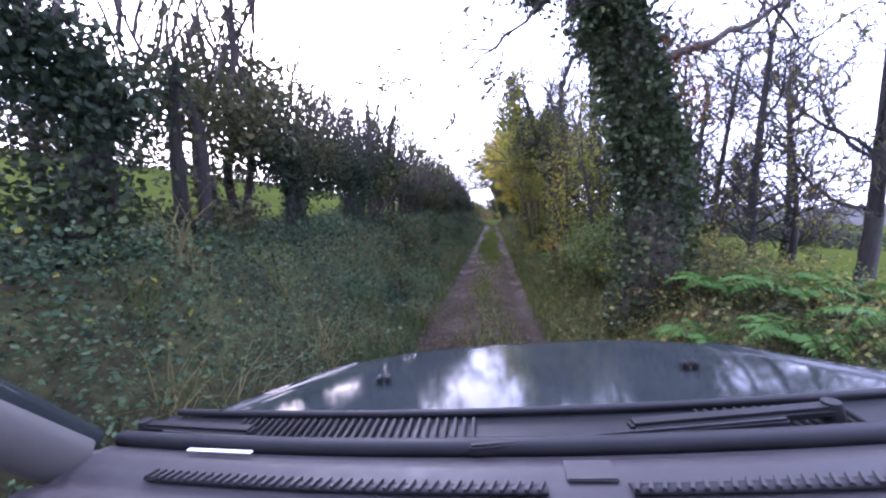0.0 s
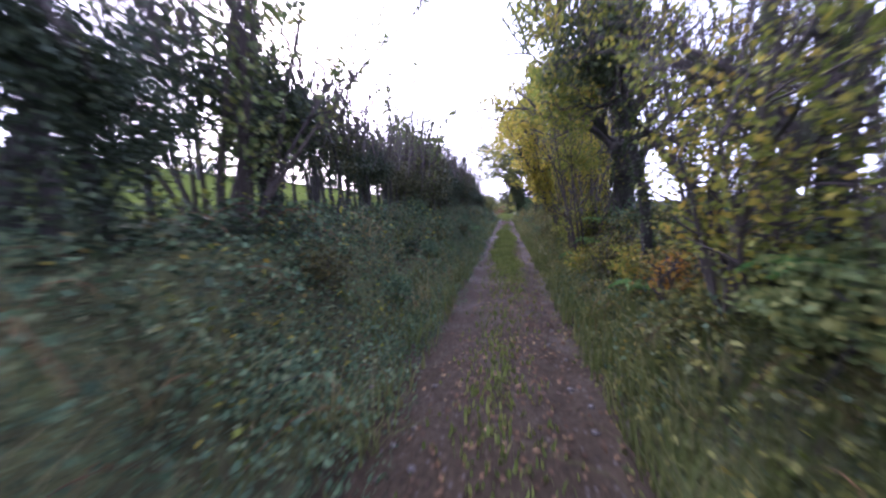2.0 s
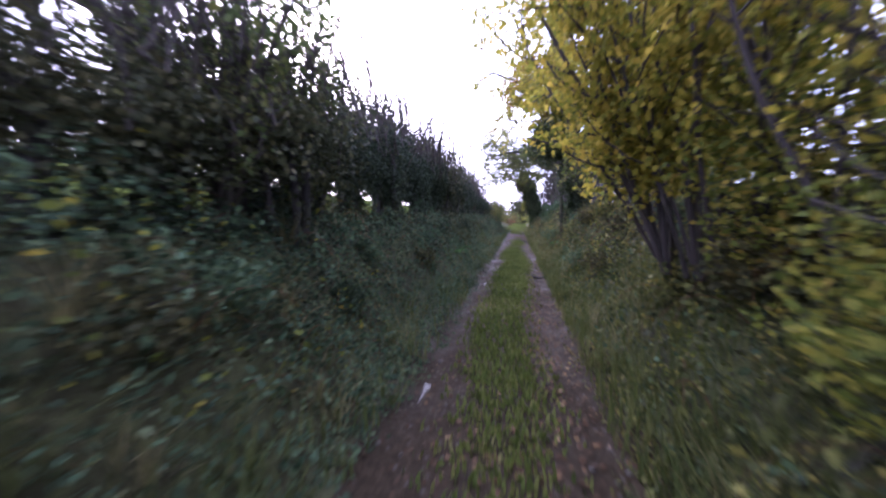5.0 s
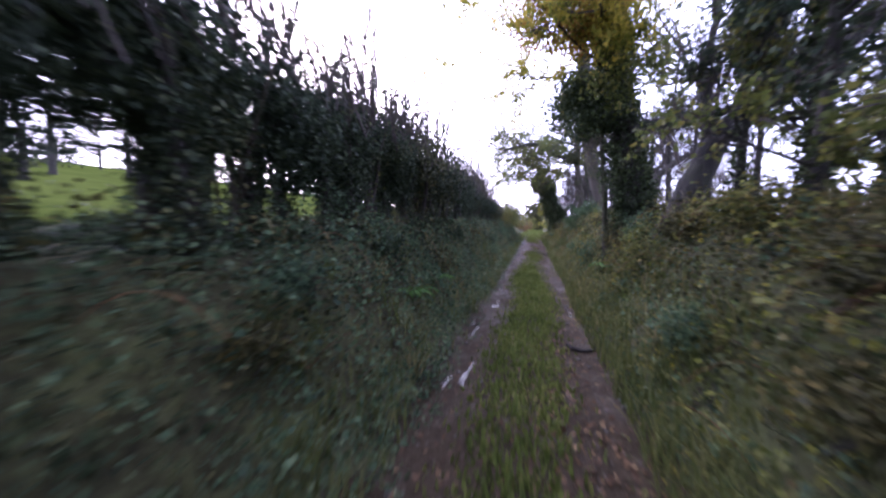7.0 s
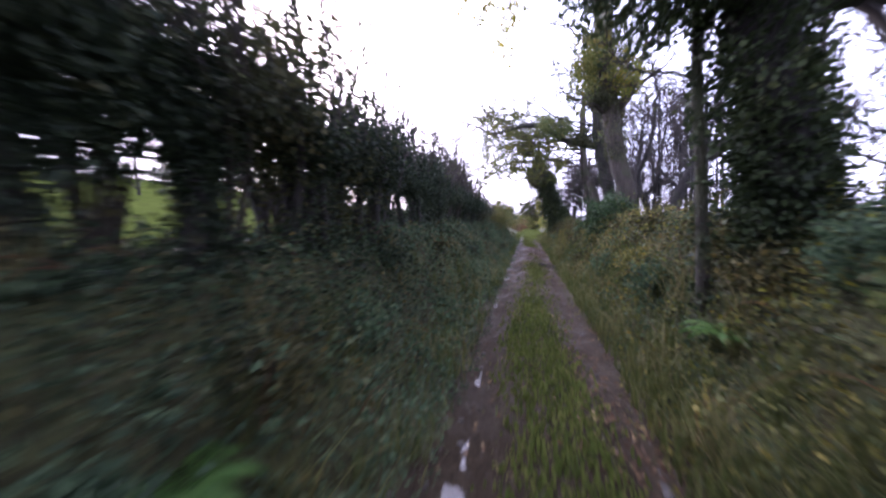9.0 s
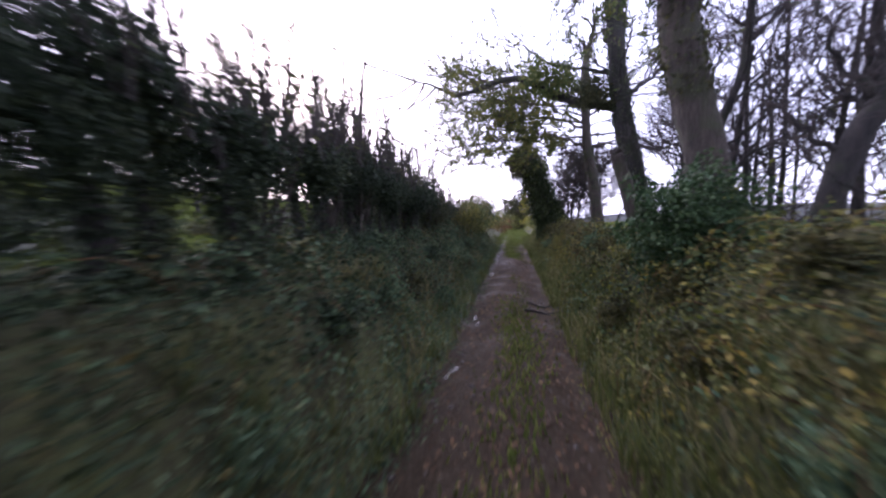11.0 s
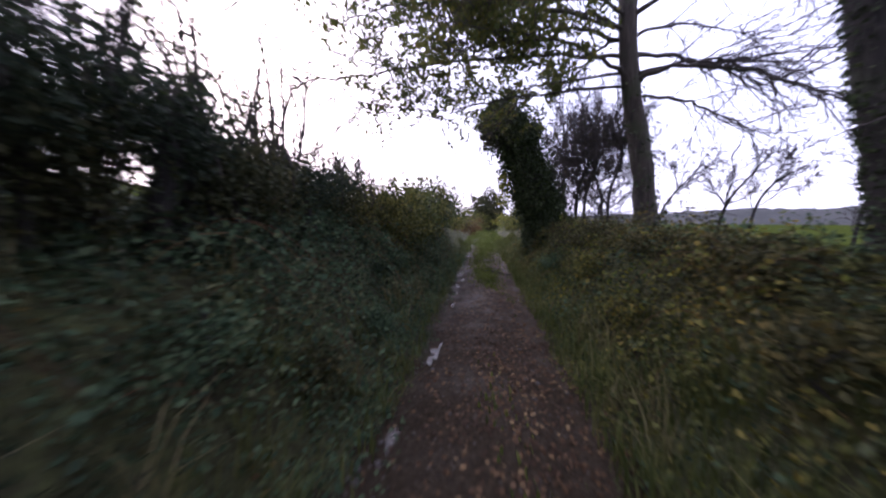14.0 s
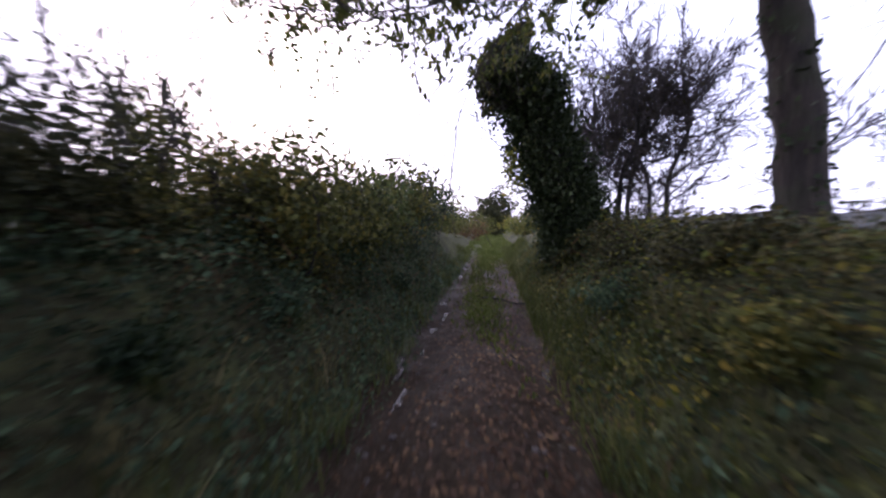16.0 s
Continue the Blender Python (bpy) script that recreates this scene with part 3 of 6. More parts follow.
def hedge_top(y):
    return float(np.interp(y, [0, 8, 9, 13, 14.5, 16, 18, 22, 24, 27, 29, 30.4, 33.2, 35.2, 38.2, 40.2, 43.2, 46.2], [3.1, 3.0, 2.8, 2.75, 2.9, 3.1, 3.45, 3.35, 3.2, 3.1, 3.4, 3.15, 3.05, 2.9, 2.7, 2.5, 2.3, 1.9]))


used = set()
for n, (y, k) in enumerate(HEDGE):
    x = -2.6 + 0.14 * math.sin(n * 2.1)
    z = float(land(x, y)) - 0.02
    s = (hedge_top(y) - z) / TOPS[k] * (1.0 + 0.09 * math.sin(n * 2.9))
    m = pose(x, y, z, 0, 0, 40 * math.sin(n * 5.3)) @ Matrix.Diagonal((max(s, 0.8), max(s, 0.85), s, 1))
    if k in used:
        copy_thing(KINDS[k], m)
    else:
        KINDS[k].matrix_basis = m
        used.add(k)
for n in range(22):
    y = -1.0 + 2.05 * n
    x = -3.6 - 0.35 * math.sin(n * 3.7)
    s = 0.8 + 0.12 * math.sin(n * 1.9)
    if 4 < y < 35 or (y > 36 and n % 2):
        continue
    copy_thing(KINDS[3 if y > 28 else 1], pose(x, y, float(land(x, y)) - 0.05, 0, 0, 97 * n) @ Matrix.Diagonal((s, s, s, 1)))


# ---- trees on the other bank ----
def z_at(x, y):
    return float(land(x, y)) - 0.35


make_tree(21, "ivy_oak", "stout oak trunk thickly wrapped in dark ivy beside the lane", [(1.9, 4.4, z_at(1.9, 4.4)), (1.82, 4.4, 1.9), (1.62, 4.4, 2.75), (1.32, 4.45, 3.8), (1.0, 4.5, 5.4), (0.8, 4.7, 8.0)], 0.28, 0.2,
          bents=[([(1.25, 4.45, 4.3), (0.95, 4.35, 4.3), (0.52, 4.3, 3.94), (0.2, 4.3, 3.62), (-0.19, 4.3, 3.34), (-0.38, 4.3, 3.04)], 0.03), ([(0.2, 4.3, 3.62), (0.12, 4.3, 3.44), (0.1, 4.3, 3.2), (0.07, 4.3, 2.9)], 0.012)],
          limbs=[(0.5, (1, 0.2, 0.25), 2.6, 0.05), (0.62, (0.8, 1.0, 0.3), 2.6, 0.06), (0.7, (-0.6, 0.9, 0.4), 2.4, 0.06)],
          auto=6, reach=2.2, from_t=0.6, limb_r=0.2, bark=M_BROWNBARK, leaf=M_BEECH, leaf_n=900, ivy=19000, ivy_out=0.17, ivy_size=0.058,
          clumps=[((1.15, 4.4, 3.95), (0.42, 0.35, 0.4), 2900, M_IVY, 0.06), ((0.55, 4.35, 4.12), (0.5, 0.25, 0.16), 1100, M_IVY, 0.055), ((2.0, 4.6, 3.2), (0.35, 0.35, 0.6), 900, M_BRACKEN, 0.045)])
make_tree(22, "field_tree", "slim bare tree in the field hedge beyond the bank", [(4.6, 5.1, z_at(4.6, 5.1)), (4.62, 5.1, 2.0), (4.55, 5.1, 4.5)], 0.1, 0.05, auto=9, reach=1.8, from_t=0.35, sub=8, twigs=7, leaf=M_BEECH, leaf_n=500)
thorn = make_tree(23, "bare_shrub", "bare tangled thorn with a few rust leaves", [(3.2, 6.4, z_at(3.2, 6.4)), (3.2, 6.4, 2.0), (3.1, 6.5, 3.2)], 0.06, 0.03, auto=12, reach=1.5, from_t=0.2, sub=8, twigs=8, leaf=M_YELLOW, leaf_n=1300, leaf_size=0.05)
tall_thorn = make_tree(27, "bare_shrub", "bare thorn with fine twigs beyond the ivy-clad oak", [(3.7, 5.6, z_at(3.7, 5.6)), (3.6, 5.6, 2.0), (3.7, 5.7, 4.0)], 0.06, 0.03, auto=14, reach=1.5, from_t=0.15, sub=8, twigs=8, leaf=M_YELLOW, leaf_n=1000, leaf_size=0.05)
make_tree(28, "bare_shrub", "bare thorn with fine twigs behind the bank", [(4.3, 8.2, z_at(4.3, 8.2)), (4.2, 8.2, 2.0), (4.3, 8.3, 4.0)], 0.06, 0.03, auto=13, reach=1.5, from_t=0.15, sub=8, twigs=7, leaf=M_BEECH, leaf_n=500, leaf_size=0.04)
for n, (x, y, k) in enumerate([(3.05, 8.75, 0.9), (3.5, 9.6, 1.0), (2.9, 10.4, 0.85), (4.1, 7.2, 1.0), (4.6, 6.2, 0.9), (5.3, 7.4, 1.0)]):
    copy_thing(tall_thorn if n % 2 else thorn, pose(x, y, z_at(x, y), 0, 0, 83 * n + 30) @ Matrix.Diagonal((k, k, k, 1)))
make_tree(24, "twin_stem_ash", "mossy twin-stemmed tree forking low on the bank", [(2.3, 8.2, z_at(2.3, 8.2)), (2.24, 8.2, 1.6), (2.15, 8.2, 2.1), (2.12, 8.25, 3.24), (2.1, 8.3, 5.6)], 0.1, 0.045,
          bents=[([(2.3, 8.2, 1.2), (2.3, 8.2, 1.75), (2.4, 8.2, 2.1), (2.54, 8.2, 2.5), (2.68, 8.2, 3.2), (2.82, 8.3, 4.6)], 0.13), ([(2.54, 8.2, 2.5), (2.7, 8.2, 2.9), (3.1, 8.2, 3.1), (3.6, 8.3, 3.2)], 0.05)],
          auto=14, reach=2.0, from_t=0.35, bark=M_MOSSBARK, leaf=M_YELLOW, leaf_n=5500, leaf_size=0.05, sub=8, twigs=7)
make_tree(25, "leaning_ivy_tree", "leaning trunk with a head smothered in dark ivy", [(1.8, 9.5, z_at(1.8, 9.5)), (1.7, 9.5, 1.5), (1.58, 9.5, 2.05), (1.38, 9.5, 2.7), (1.05, 9.5, 3.25), (0.85, 9.55, 4.4)], 0.06, 0.045,
          auto=7, reach=1.1, from_t=0.55, leaf=M_YELLOW, leaf_n=3200, leaf_size=0.055, ivy=1500, ivy_out=0.04, ivy_t=(0.0, 1.0), ivy_size=0.045, clumps=[((1.05, 9.5, 3.6), (0.5, 0.5, 0.55), 2600, M_IVY, 0.06), ((0.75, 10.2, 3.2), (0.55, 0.5, 0.5), 1700, M_YELLOW, 0.06), ((0.6, 10.0, 4.1), (0.6, 0.6, 0.5), 1800, M_BEECH, 0.06)])
make_tree(20, "leaning_ivy_tree", "thin slanting stem hung with ivy", [(2.8, 9.85, z_at(2.8, 9.85)), (2.69, 9.85, 1.45), (2.2, 9.85, 2.0), (1.8, 9.85, 2.5), (1.5, 9.85, 2.95), (1.4, 9.9, 4.2)], 0.055, 0.035,
          auto=9, reach=1.1, from_t=0.35, leaf=M_HEDGE, leaf_n=900, leaf_size=0.05, ivy=900, ivy_out=0.05, ivy_t=(0.0, 0.8), ivy_size=0.045, clumps=[((1.3, 9.9, 3.6), (0.4, 0.4, 0.45), 1500, M_IVY, 0.06)])
make_tree(18, "ivy_post_tree", "short dark trunk clad in ivy behind the twin-stemmed tree", [(2.2, 7.55, z_at(2.2, 7.55)), (2.2, 7.5, 1.65), (2.22, 7.5, 2.2), (2.2, 7.5, 2.7)], 0.055, 0.045,
          auto=4, reach=0.8, from_t=0.6, leaf=M_YELLOW, leaf_n=500, leaf_size=0.05, ivy=420, ivy_out=0.04, ivy_size=0.05)
make_tree(26, "spreading_oak", "dark oak with low spreading limbs on the bank", [(2.15, 11.8, z_at(2.15, 11.8)), (2.12, 11.8, 1.9), (2.1, 11.8, 2.6), (2.1, 11.85, 4.2), (2.05, 11.9, 5.5)], 0.2, 0.08,
          bents=[([(2.1, 11.8, 2.3), (1.75, 11.65, 2.75), (1.35, 11.4, 2.95), (1.0, 11.2, 2.98), (0.64, 11.0, 3.0), (0.35, 10.9, 3.3)], 0.065), ([(2.1, 11.8, 2.4), (1.7, 11.9, 3.0), (1.3, 11.9, 3.5), (0.9, 12.0, 3.9), (0.3, 12.1, 4.6)], 0.09),
                 ([(2.12, 11.8, 2.0), (2.5, 11.8, 2.6), (2.85, 11.8, 3.2), (3.3, 11.9, 4.0), (3.6, 12.0, 5.0)], 0.09), ([(2.5, 11.8, 2.6), (2.9, 11.8, 2.75), (3.4, 11.75, 2.75), (4.0, 11.7, 2.95)], 0.06), ([(2.85, 11.8, 3.2), (3.3, 11.8, 3.4), (3.9, 11.7, 3.5), (4.4, 11.6, 3.8)], 0.04), ([(2.1, 11.8, 2.5), (2.3, 11.9, 3.3), (2.6, 12.0, 4.3), (2.7, 12.0, 5.4)], 0.08)],
          auto=13, reach=1.7, from_t=0.4, spread=45, sub=9, twigs=8, leaf=M_BEECH, leaf_n=3600, leaf_size=0.05, ivy=2400, ivy_out=0.06, ivy_t=(0.0, 0.8), ivy_size=0.045, limb_r=0.5, clumps=[((1.4, 11.8, 3.8), (0.7, 0.6, 0.7), 3600, M_IVY, 0.065), ((0.8, 11.9, 3.7), (0.7, 0.6, 0.6), 2600, M_YELLOW, 0.06), ((1.5, 12.2, 2.6), (0.5, 0.5, 0.5), 1600, M_YELLOW, 0.055)])


def leafy_bush(seed, name, label, at, height, radius, stems, leaf_n, mat, leaf_size=0.06, lean=(0, 0), deep=1.2, fan=0.42):
    """A many-stemmed tall bush: rods from one stool, with leaves all along them."""
    rng = np.random.default_rng(seed)
    root = new(name)
    root.location = (at[0], at[1], z_at(*at) + 0.3)
    tagged(root, label, "bush")
    rods, rr = [], []
    for _ in range(stems):
        a, tilt = rng.uniform(0, 6.28), rng.uniform(0.03, fan)
        d = np.array([math.cos(a) * tilt + lean[0], math.sin(a) * tilt * deep + lean[1], 1])
        rods.append(grow(rng, (math.cos(a) * radius * 0.25, math.sin(a) * radius * 0.3, 0), d, height * rng.uniform(0.6, 1.05), 8, 0.07, 0.02))
        rr.append(rng.uniform(0.017, 0.034) * np.linspace(1, 0.35, 8))
    for k in range(min(stems, 10)):
        under("stem", mesh_from("stem", *tubes(rods[k][None], rr[k][None], 6), M_BROWNBARK, True), root)
    tw, tr = [], []
    for l in rods:
        for _ in range(9):
            p, tan = along_line(l, rng.uniform(0.2, 1))
            tw.append(grow(rng, p, side_dir(rng, tan, rng.uniform(35, 70)), radius * rng.uniform(0.25, 0.7), 8, 0.12, 0.05))
            tr.append(0.0115 * np.linspace(1, 0.5, 8))
    al, ar = np.array(rods[10:] + tw), np.array(rr[10:] + tr)
    tagged(under("brushwood", mesh_from("brushwood", *tubes(al, ar, 4), M_TWIG, True), root), kind="stuff")
    tw = np.array(tw)
    k, i = rng.integers(0, len(tw), leaf_n), rng.integers(1, 8, leaf_n)
    under("crown", mesh_from("crown", *leaves(rng, tw[k, i] + rng.normal(size=(leaf_n, 3)) * 0.07, leaf_size, 0.7, 0.4), mat), root)
    return root


leafy_bush(38, "hazel_bush", "thin hazel rods with few yellow-green leaves beside the oak", (1.65, 12.5), 3.0, 0.9, 16, 1600, M_YELLOW, 0.045)
leafy_bush(39, "autumn_bush", "low yellow-green hazel beneath the leaning tree", (1.75, 10.6), 0.6, 0.45, 7, 600, M_YELLOW, 0.045)
leafy_bush(29, "tall_sapling", "fan of tall thin shoots with pale leaves rising from the hedge", (-2.6, 14.2), 3.7, 0.8, 24, 4600, M_LIGHTLEAF, 0.072, (0, 0), 1.2, 0.24)
leafy_bush(35, "tall_sapling", "tall thin shoots with few pale leaves above the hedge", (-2.7, 15.6), 3.2, 0.7, 18, 2600, M_LIGHTLEAF, 0.072, (0, 0), 1.2, 0.22)
leafy_bush(30, "tall_sapling", "airy fan of thin stems with pale leaves rising from the hedge", (-2.75, 7.8), 3.7, 0.9, 20, 3800, M_LIGHTLEAF, 0.07, (0.0, 0.0), 1.0, 0.42)
for n, (y, k, leaf) in enumerate([(18.9, 3.4, 700), (21.5, 3.1, 600), (24.6, 3.0, 700), (22.6, 3.3, 300), (23.4, 3.5, 300), (25.2, 3.4, 500), (27.2, 3.4, 700), (30.6, 3.2, 300), (32.4, 3.4, 100), (32.75, 3.6, 90), (33.1, 3.6, 120), (33.4, 3.5, 90), (33.8, 3.3, 100), (35.1, 3.0, 350), (36, 3.0, 600), (37, 3.1, 700), (38, 3.1, 500), (39, 2.8, 300)]):
    leafy_bush(150 + n, "tall_sapling", "upright fan of thin shoots with scant pale leaves in the hedge", (-2.75 + 0.1 * math.sin(n * 2.0), y), k, 0.4, 11, leaf, M_LIGHTLEAF if n % 2 else M_HAW, 0.052, (0, 0), 1.2, 0.2)["group"] = "hedge saplings"
leafy_bush(48, "autumn_bush", "yellow-green bush between the ivy-clad oak and the twin-stemmed tree", (1.7, 7.5), 2.0, 0.6, 10, 1900, M_YELLOW, 0.055)
leafy_bush(36, "orange_bush", "low bush with orange-brown leaves", (1.6, 8.3), 0.5, 0.35, 6, 350, M_GOLD, 0.05)
leafy_bush(32, "autumn_bush", "tall hazel bush turning yellow over the lane edge", (1.95, 13.7), 3.4, 0.85, 20, 4200, M_MAPLE, 0.055)
leafy_bush(33, "autumn_bush", "tall yellow maple bush leaning toward the lane", (1.75, 15.1), 4.3, 1.3, 34, 30000, M_MAPLE, 0.066, (-0.1, 0), 0.45)
leafy_bush(34, "autumn_bush", "thin-stemmed bush with few dark green leaves", (2.1, 17.2), 3.9, 1.0, 13, 1500, M_HEDGE, 0.05, (0.05, 0))
for n, (x, y, h) in enumerate([(2.5, 18.6, 5.5), (2.7, 19.4, 6), (2.45, 20.2, 5.5), (2.6, 21.8, 6), (3.3, 20.6, 6), (3.5, 18.9, 5), (3.1, 21.4, 5), (2.95, 17.6, 5)]):
    make_tree(40 + n, "slim_tree", "slim straight tree with dark bark in a row on the bank", [(x, y, z_at(x, y)), (x + 0.05, y, 2.5), (x + 0.1 * math.sin(n), y, h)], 0.075, 0.04, auto=8, reach=1.3, from_t=0.3, sub=7, twigs=7,
              leaf=M_HEDGE if n % 2 else M_BEECH, leaf_n=3600, leaf_size=0.075, group="slim trees", ivy=1100, ivy_out=0.07, clumps=[((x - 0.2, y + 0.1, h - 1.2), (0.8, 0.7, 0.8), 1300, M_HEDGE if n % 3 else M_BEECH, 0.08)] if y < 20.5 else ())
make_tree(51, "leaning_tree", "mossy leaning trunk with bare upper stems", [(2.15, 22.7, z_at(2.15, 22.7)), (2.24, 22.7, 1.55), (2.52, 22.7, 2.26), (2.78, 22.7, 2.86), (3.24, 22.75, 3.29), (3.83, 22.8, 3.74), (4.6, 22.9, 4.4)], 0.22, 0.13,
          bents=[([(2.7, 22.7, 2.7), (2.55, 22.7, 3.3), (2.5, 22.7, 3.9), (2.65, 22.7, 4.6), (2.6, 22.8, 5.6)], 0.12), ([(3.0, 22.7, 3.05), (3.1, 22.8, 3.8), (3.3, 22.8, 4.6), (3.4, 22.8, 5.6)], 0.09)],
          auto=8, reach=1.7, from_t=0.4, bark=M_BARK, sub=8, twigs=7, leaf=M_BEECH, leaf_n=3000)
make_tree(52, "ivy_ash", "thick ash trunk clad in ivy with one long level limb", [(2.35, 25.0, z_at(2.35, 25.0)), (2.25, 25.0, 1.7), (2.05, 25.0, 2.9), (1.7, 25.0, 4.9), (1.4, 25.0, 8.0)], 0.3, 0.2,
          bents=[([(1.95, 25.0, 3.5), (2.4, 25.0, 3.6), (2.87, 25.0, 3.6), (3.76, 25.0, 3.81), (4.6, 25.1, 4.2)], 0.19), ([(1.7, 25.0, 5.0), (0.6, 24.2, 5.6), (-0.6, 23.3, 5.9), (-1.5, 22.7, 5.97)], 0.05), ([(1.8, 25.0, 4.4), (1.3, 24.5, 4.8), (0.8, 23.9, 4.9), (0.3, 23.4, 5.2)], 0.05), ([(1.75, 25.0, 4.6), (1.4, 24.2, 5.0), (1.1, 23.3, 5.2), (0.8, 22.4, 5.4)], 0.05), ([(1.7, 25, 4.8), (0.9, 25.3, 5.0), (0.1, 25.6, 5.0), (-0.5, 26.0, 5.2)], 0.04), ([(1.6, 25.0, 5.4), (0.8, 24.6, 6.2), (0.2, 24.0, 6.6)], 0.05), ([(1.6, 25.0, 5.6), (1.3, 24.0, 6.2), (1.2, 23.0, 6.6)], 0.05)],
          auto=3, reach=1.6, from_t=0.6, limb_r=0.2, leaf=M_MAPLE, leaf_n=17000, leaf_size=0.075, sub=9, twigs=7, leaf_box=((-3, 21, 3.8), (2.2, 28, 9)), ivy=15000, ivy_out=0.19, ivy_size=0.07,
          clumps=[((3.0, 25.0, 3.72), (0.8, 0.1, 0.12), 700, M_IVY, 0.05), ((1.2, 24.9, 4.2), (0.8, 0.8, 0.9), 6000, M_IVY, 0.08), ((0.5, 24.0, 5.7), (1.2, 1.0, 0.7), 4500, M_GOLD, 0.08), ((1.3, 23.8, 5.5), (1.4, 1.0, 0.8), 6500, M_MAPLE, 0.08), ((1.6, 24.0, 4.6), (1.1, 0.8, 0.6), 2500, M_BEECH, 0.08)])
make_tree(57, "slim_tree", "thin mossy stem standing between two ash trunks", [(1.72, 25.3, z_at(1.72, 25.3)), (1.62, 25.3, 2.2), (1.53, 25.3, 3.4), (1.52, 25.3, 5.2)], 0.07, 0.04, auto=7, reach=0.9, from_t=0.4, sub=6, twigs=6, bark=M_MOSSBARK, leaf=M_BEECH, leaf_n=500, leaf_size=0.05, ivy=500, ivy_out=0.04, group="slim trees")
make_tree(53, "tall_ash", "massive brown ash trunk rising from the bank", [(2.98, 33.4, z_at(2.98, 33.4)), (2.85, 33.4, 2.6), (2.47, 33.4, 4.3), (2.0, 33.4, 8.5)], 0.29, 0.24,
          bents=[([(2.4, 33.4, 4.7), (2.75, 33.4, 5.3), (3.15, 33.4, 6.1), (3.4, 33.4, 7.4)], 0.18), ([(2.5, 33.4, 4.7), (1.9, 33.2, 5.2), (1.3, 33.0, 5.3), (0.8, 32.8, 5.7)], 0.07)],
          limbs=[(0.85, (-0.5, 0.1, 1.0), 2.4, 0.05)], auto=6, reach=2.2, from_t=0.6, limb_r=0.13, bark=M_BROWNBARK, leaf=M_LIGHTLEAF, leaf_n=4000, sub=8, twigs=7, clumps=[((2.3, 33.3, 5.4), (0.75, 0.6, 0.5), 2200, M_HAW, 0.065), ((1.7, 33.0, 6.4), (0.9, 0.9, 0.9), 3600, M_BEECH, 0.085), ((2.6, 33.2, 6.2), (0.8, 0.8, 0.9), 3000, M_YELLOW, 0.075)],
          ivy=2600, ivy_out=0.07, ivy_t=(0.55, 1.0), ivy_size=0.055, ivy_mat=M_HAW)
make_tree(54, "broken_trunk", "dead brown trunk leaning toward the lane, snapped off at the top", [(2.75, 35.4, z_at(2.75, 35.4)), (2.62, 35.4, 1.3), (2.42, 35.4, 2.05), (2.26, 35.4, 2.6), (2.14, 35.4, 2.98)], 0.16, 0.13, limbs=[(0.95, (0.5, 0.1, 1), 0.3, 0.05), (0.97, (-0.6, 0.2, 0.9), 0.28, 0.06)], auto=0, reach=0.3, bark=M_BROWNBARK, sub=2, twigs=2)
make_tree(55, "ivy_leaning_ash", "leaning ash dark with ivy, its bare limb reaching across the lane", [(3.75, 38.3, z_at(3.75, 38.3)), (3.62, 38.3, 1.8), (3.4, 38.3, 2.75), (3.02, 38.3, 4.5), (2.88, 38.35, 5.8), (2.75, 38.5, 8.0)], 0.29, 0.22,
          bents=[([(2.98, 38.35, 4.8), (1.71, 39.1, 5.29), (1.1, 39.4, 5.91), (0.02, 39.9, 6.43), (-0.9, 40.3, 6.41), (-1.75, 40.7, 6.27), (-2.29, 40.9, 6.47), (-3.23, 41.2, 7.0), (-4.24, 41.5, 7.4)], 0.15), ([(2.88, 38.4, 5.8), (1.4, 39.2, 6.4), (0.4, 39.6, 7.2), (-0.6, 39.8, 7.8)], 0.06)],
          limbs=[(0.7, (0.9, 0.3, 0.5), 2.6, 0.08)], auto=6, reach=1.8, from_t=0.65, limb_r=0.18, sub=8, twigs=7, leaf=M_LIGHTLEAF, leaf_n=5000, leaf_size=0.08, ivy=6000, ivy_out=0.05, ivy_size=0.05, clumps=[((1.2, 39, 6.0), (0.9, 1.0, 0.7), 3000, M_LIGHTLEAF, 0.09), ((2.3, 38.5, 5.3), (0.6, 0.6, 0.6), 2600, M_HAW, 0.075)])
for n, (x, y, dx) in enumerate([(4.3, 35.8, 0.5), (4.9, 37, -0.3), (5.3, 34.8, 0.6), (4.1, 37.4, 0.3), (5.6, 31.2, 0.3), (4.4, 28.2, 0.2), (4.2, 26.6, 0.2)]):
    make_tree(60 + n, "bare_tree", "bare crooked tree behind the bank", [(x, y, z_at(x, y)), (x + dx * 0.3, y, 2.6), (x + dx, y + 0.2, 5.0)], 0.075, 0.035, auto=13, reach=1.7, from_t=0.2, sub=8, twigs=8, leaf=M_BEECH, leaf_n=500, leaf_size=0.045, group="bare trees")
make_tree(58, "crooked_tree", "thick crooked dark tree leaning away behind the bank", [(4.0, 32.9, z_at(4.0, 32.9)), (4.05, 32.9, 1.7), (4.2, 32.9, 2.4), (4.55, 32.9, 3.1), (5.2, 32.9, 3.7), (6.0, 33.0, 4.3)], 0.17, 0.11,
          bents=[([(4.5, 32.9, 3.0), (4.55, 32.9, 3.6), (4.45, 32.9, 4.2), (4.7, 32.9, 5.4)], 0.09), ([(4.9, 32.9, 3.4), (5.1, 32.9, 4.2), (5.0, 33.0, 5.2)], 0.07)], auto=8, reach=1.7, from_t=0.4, sub=9, twigs=8)
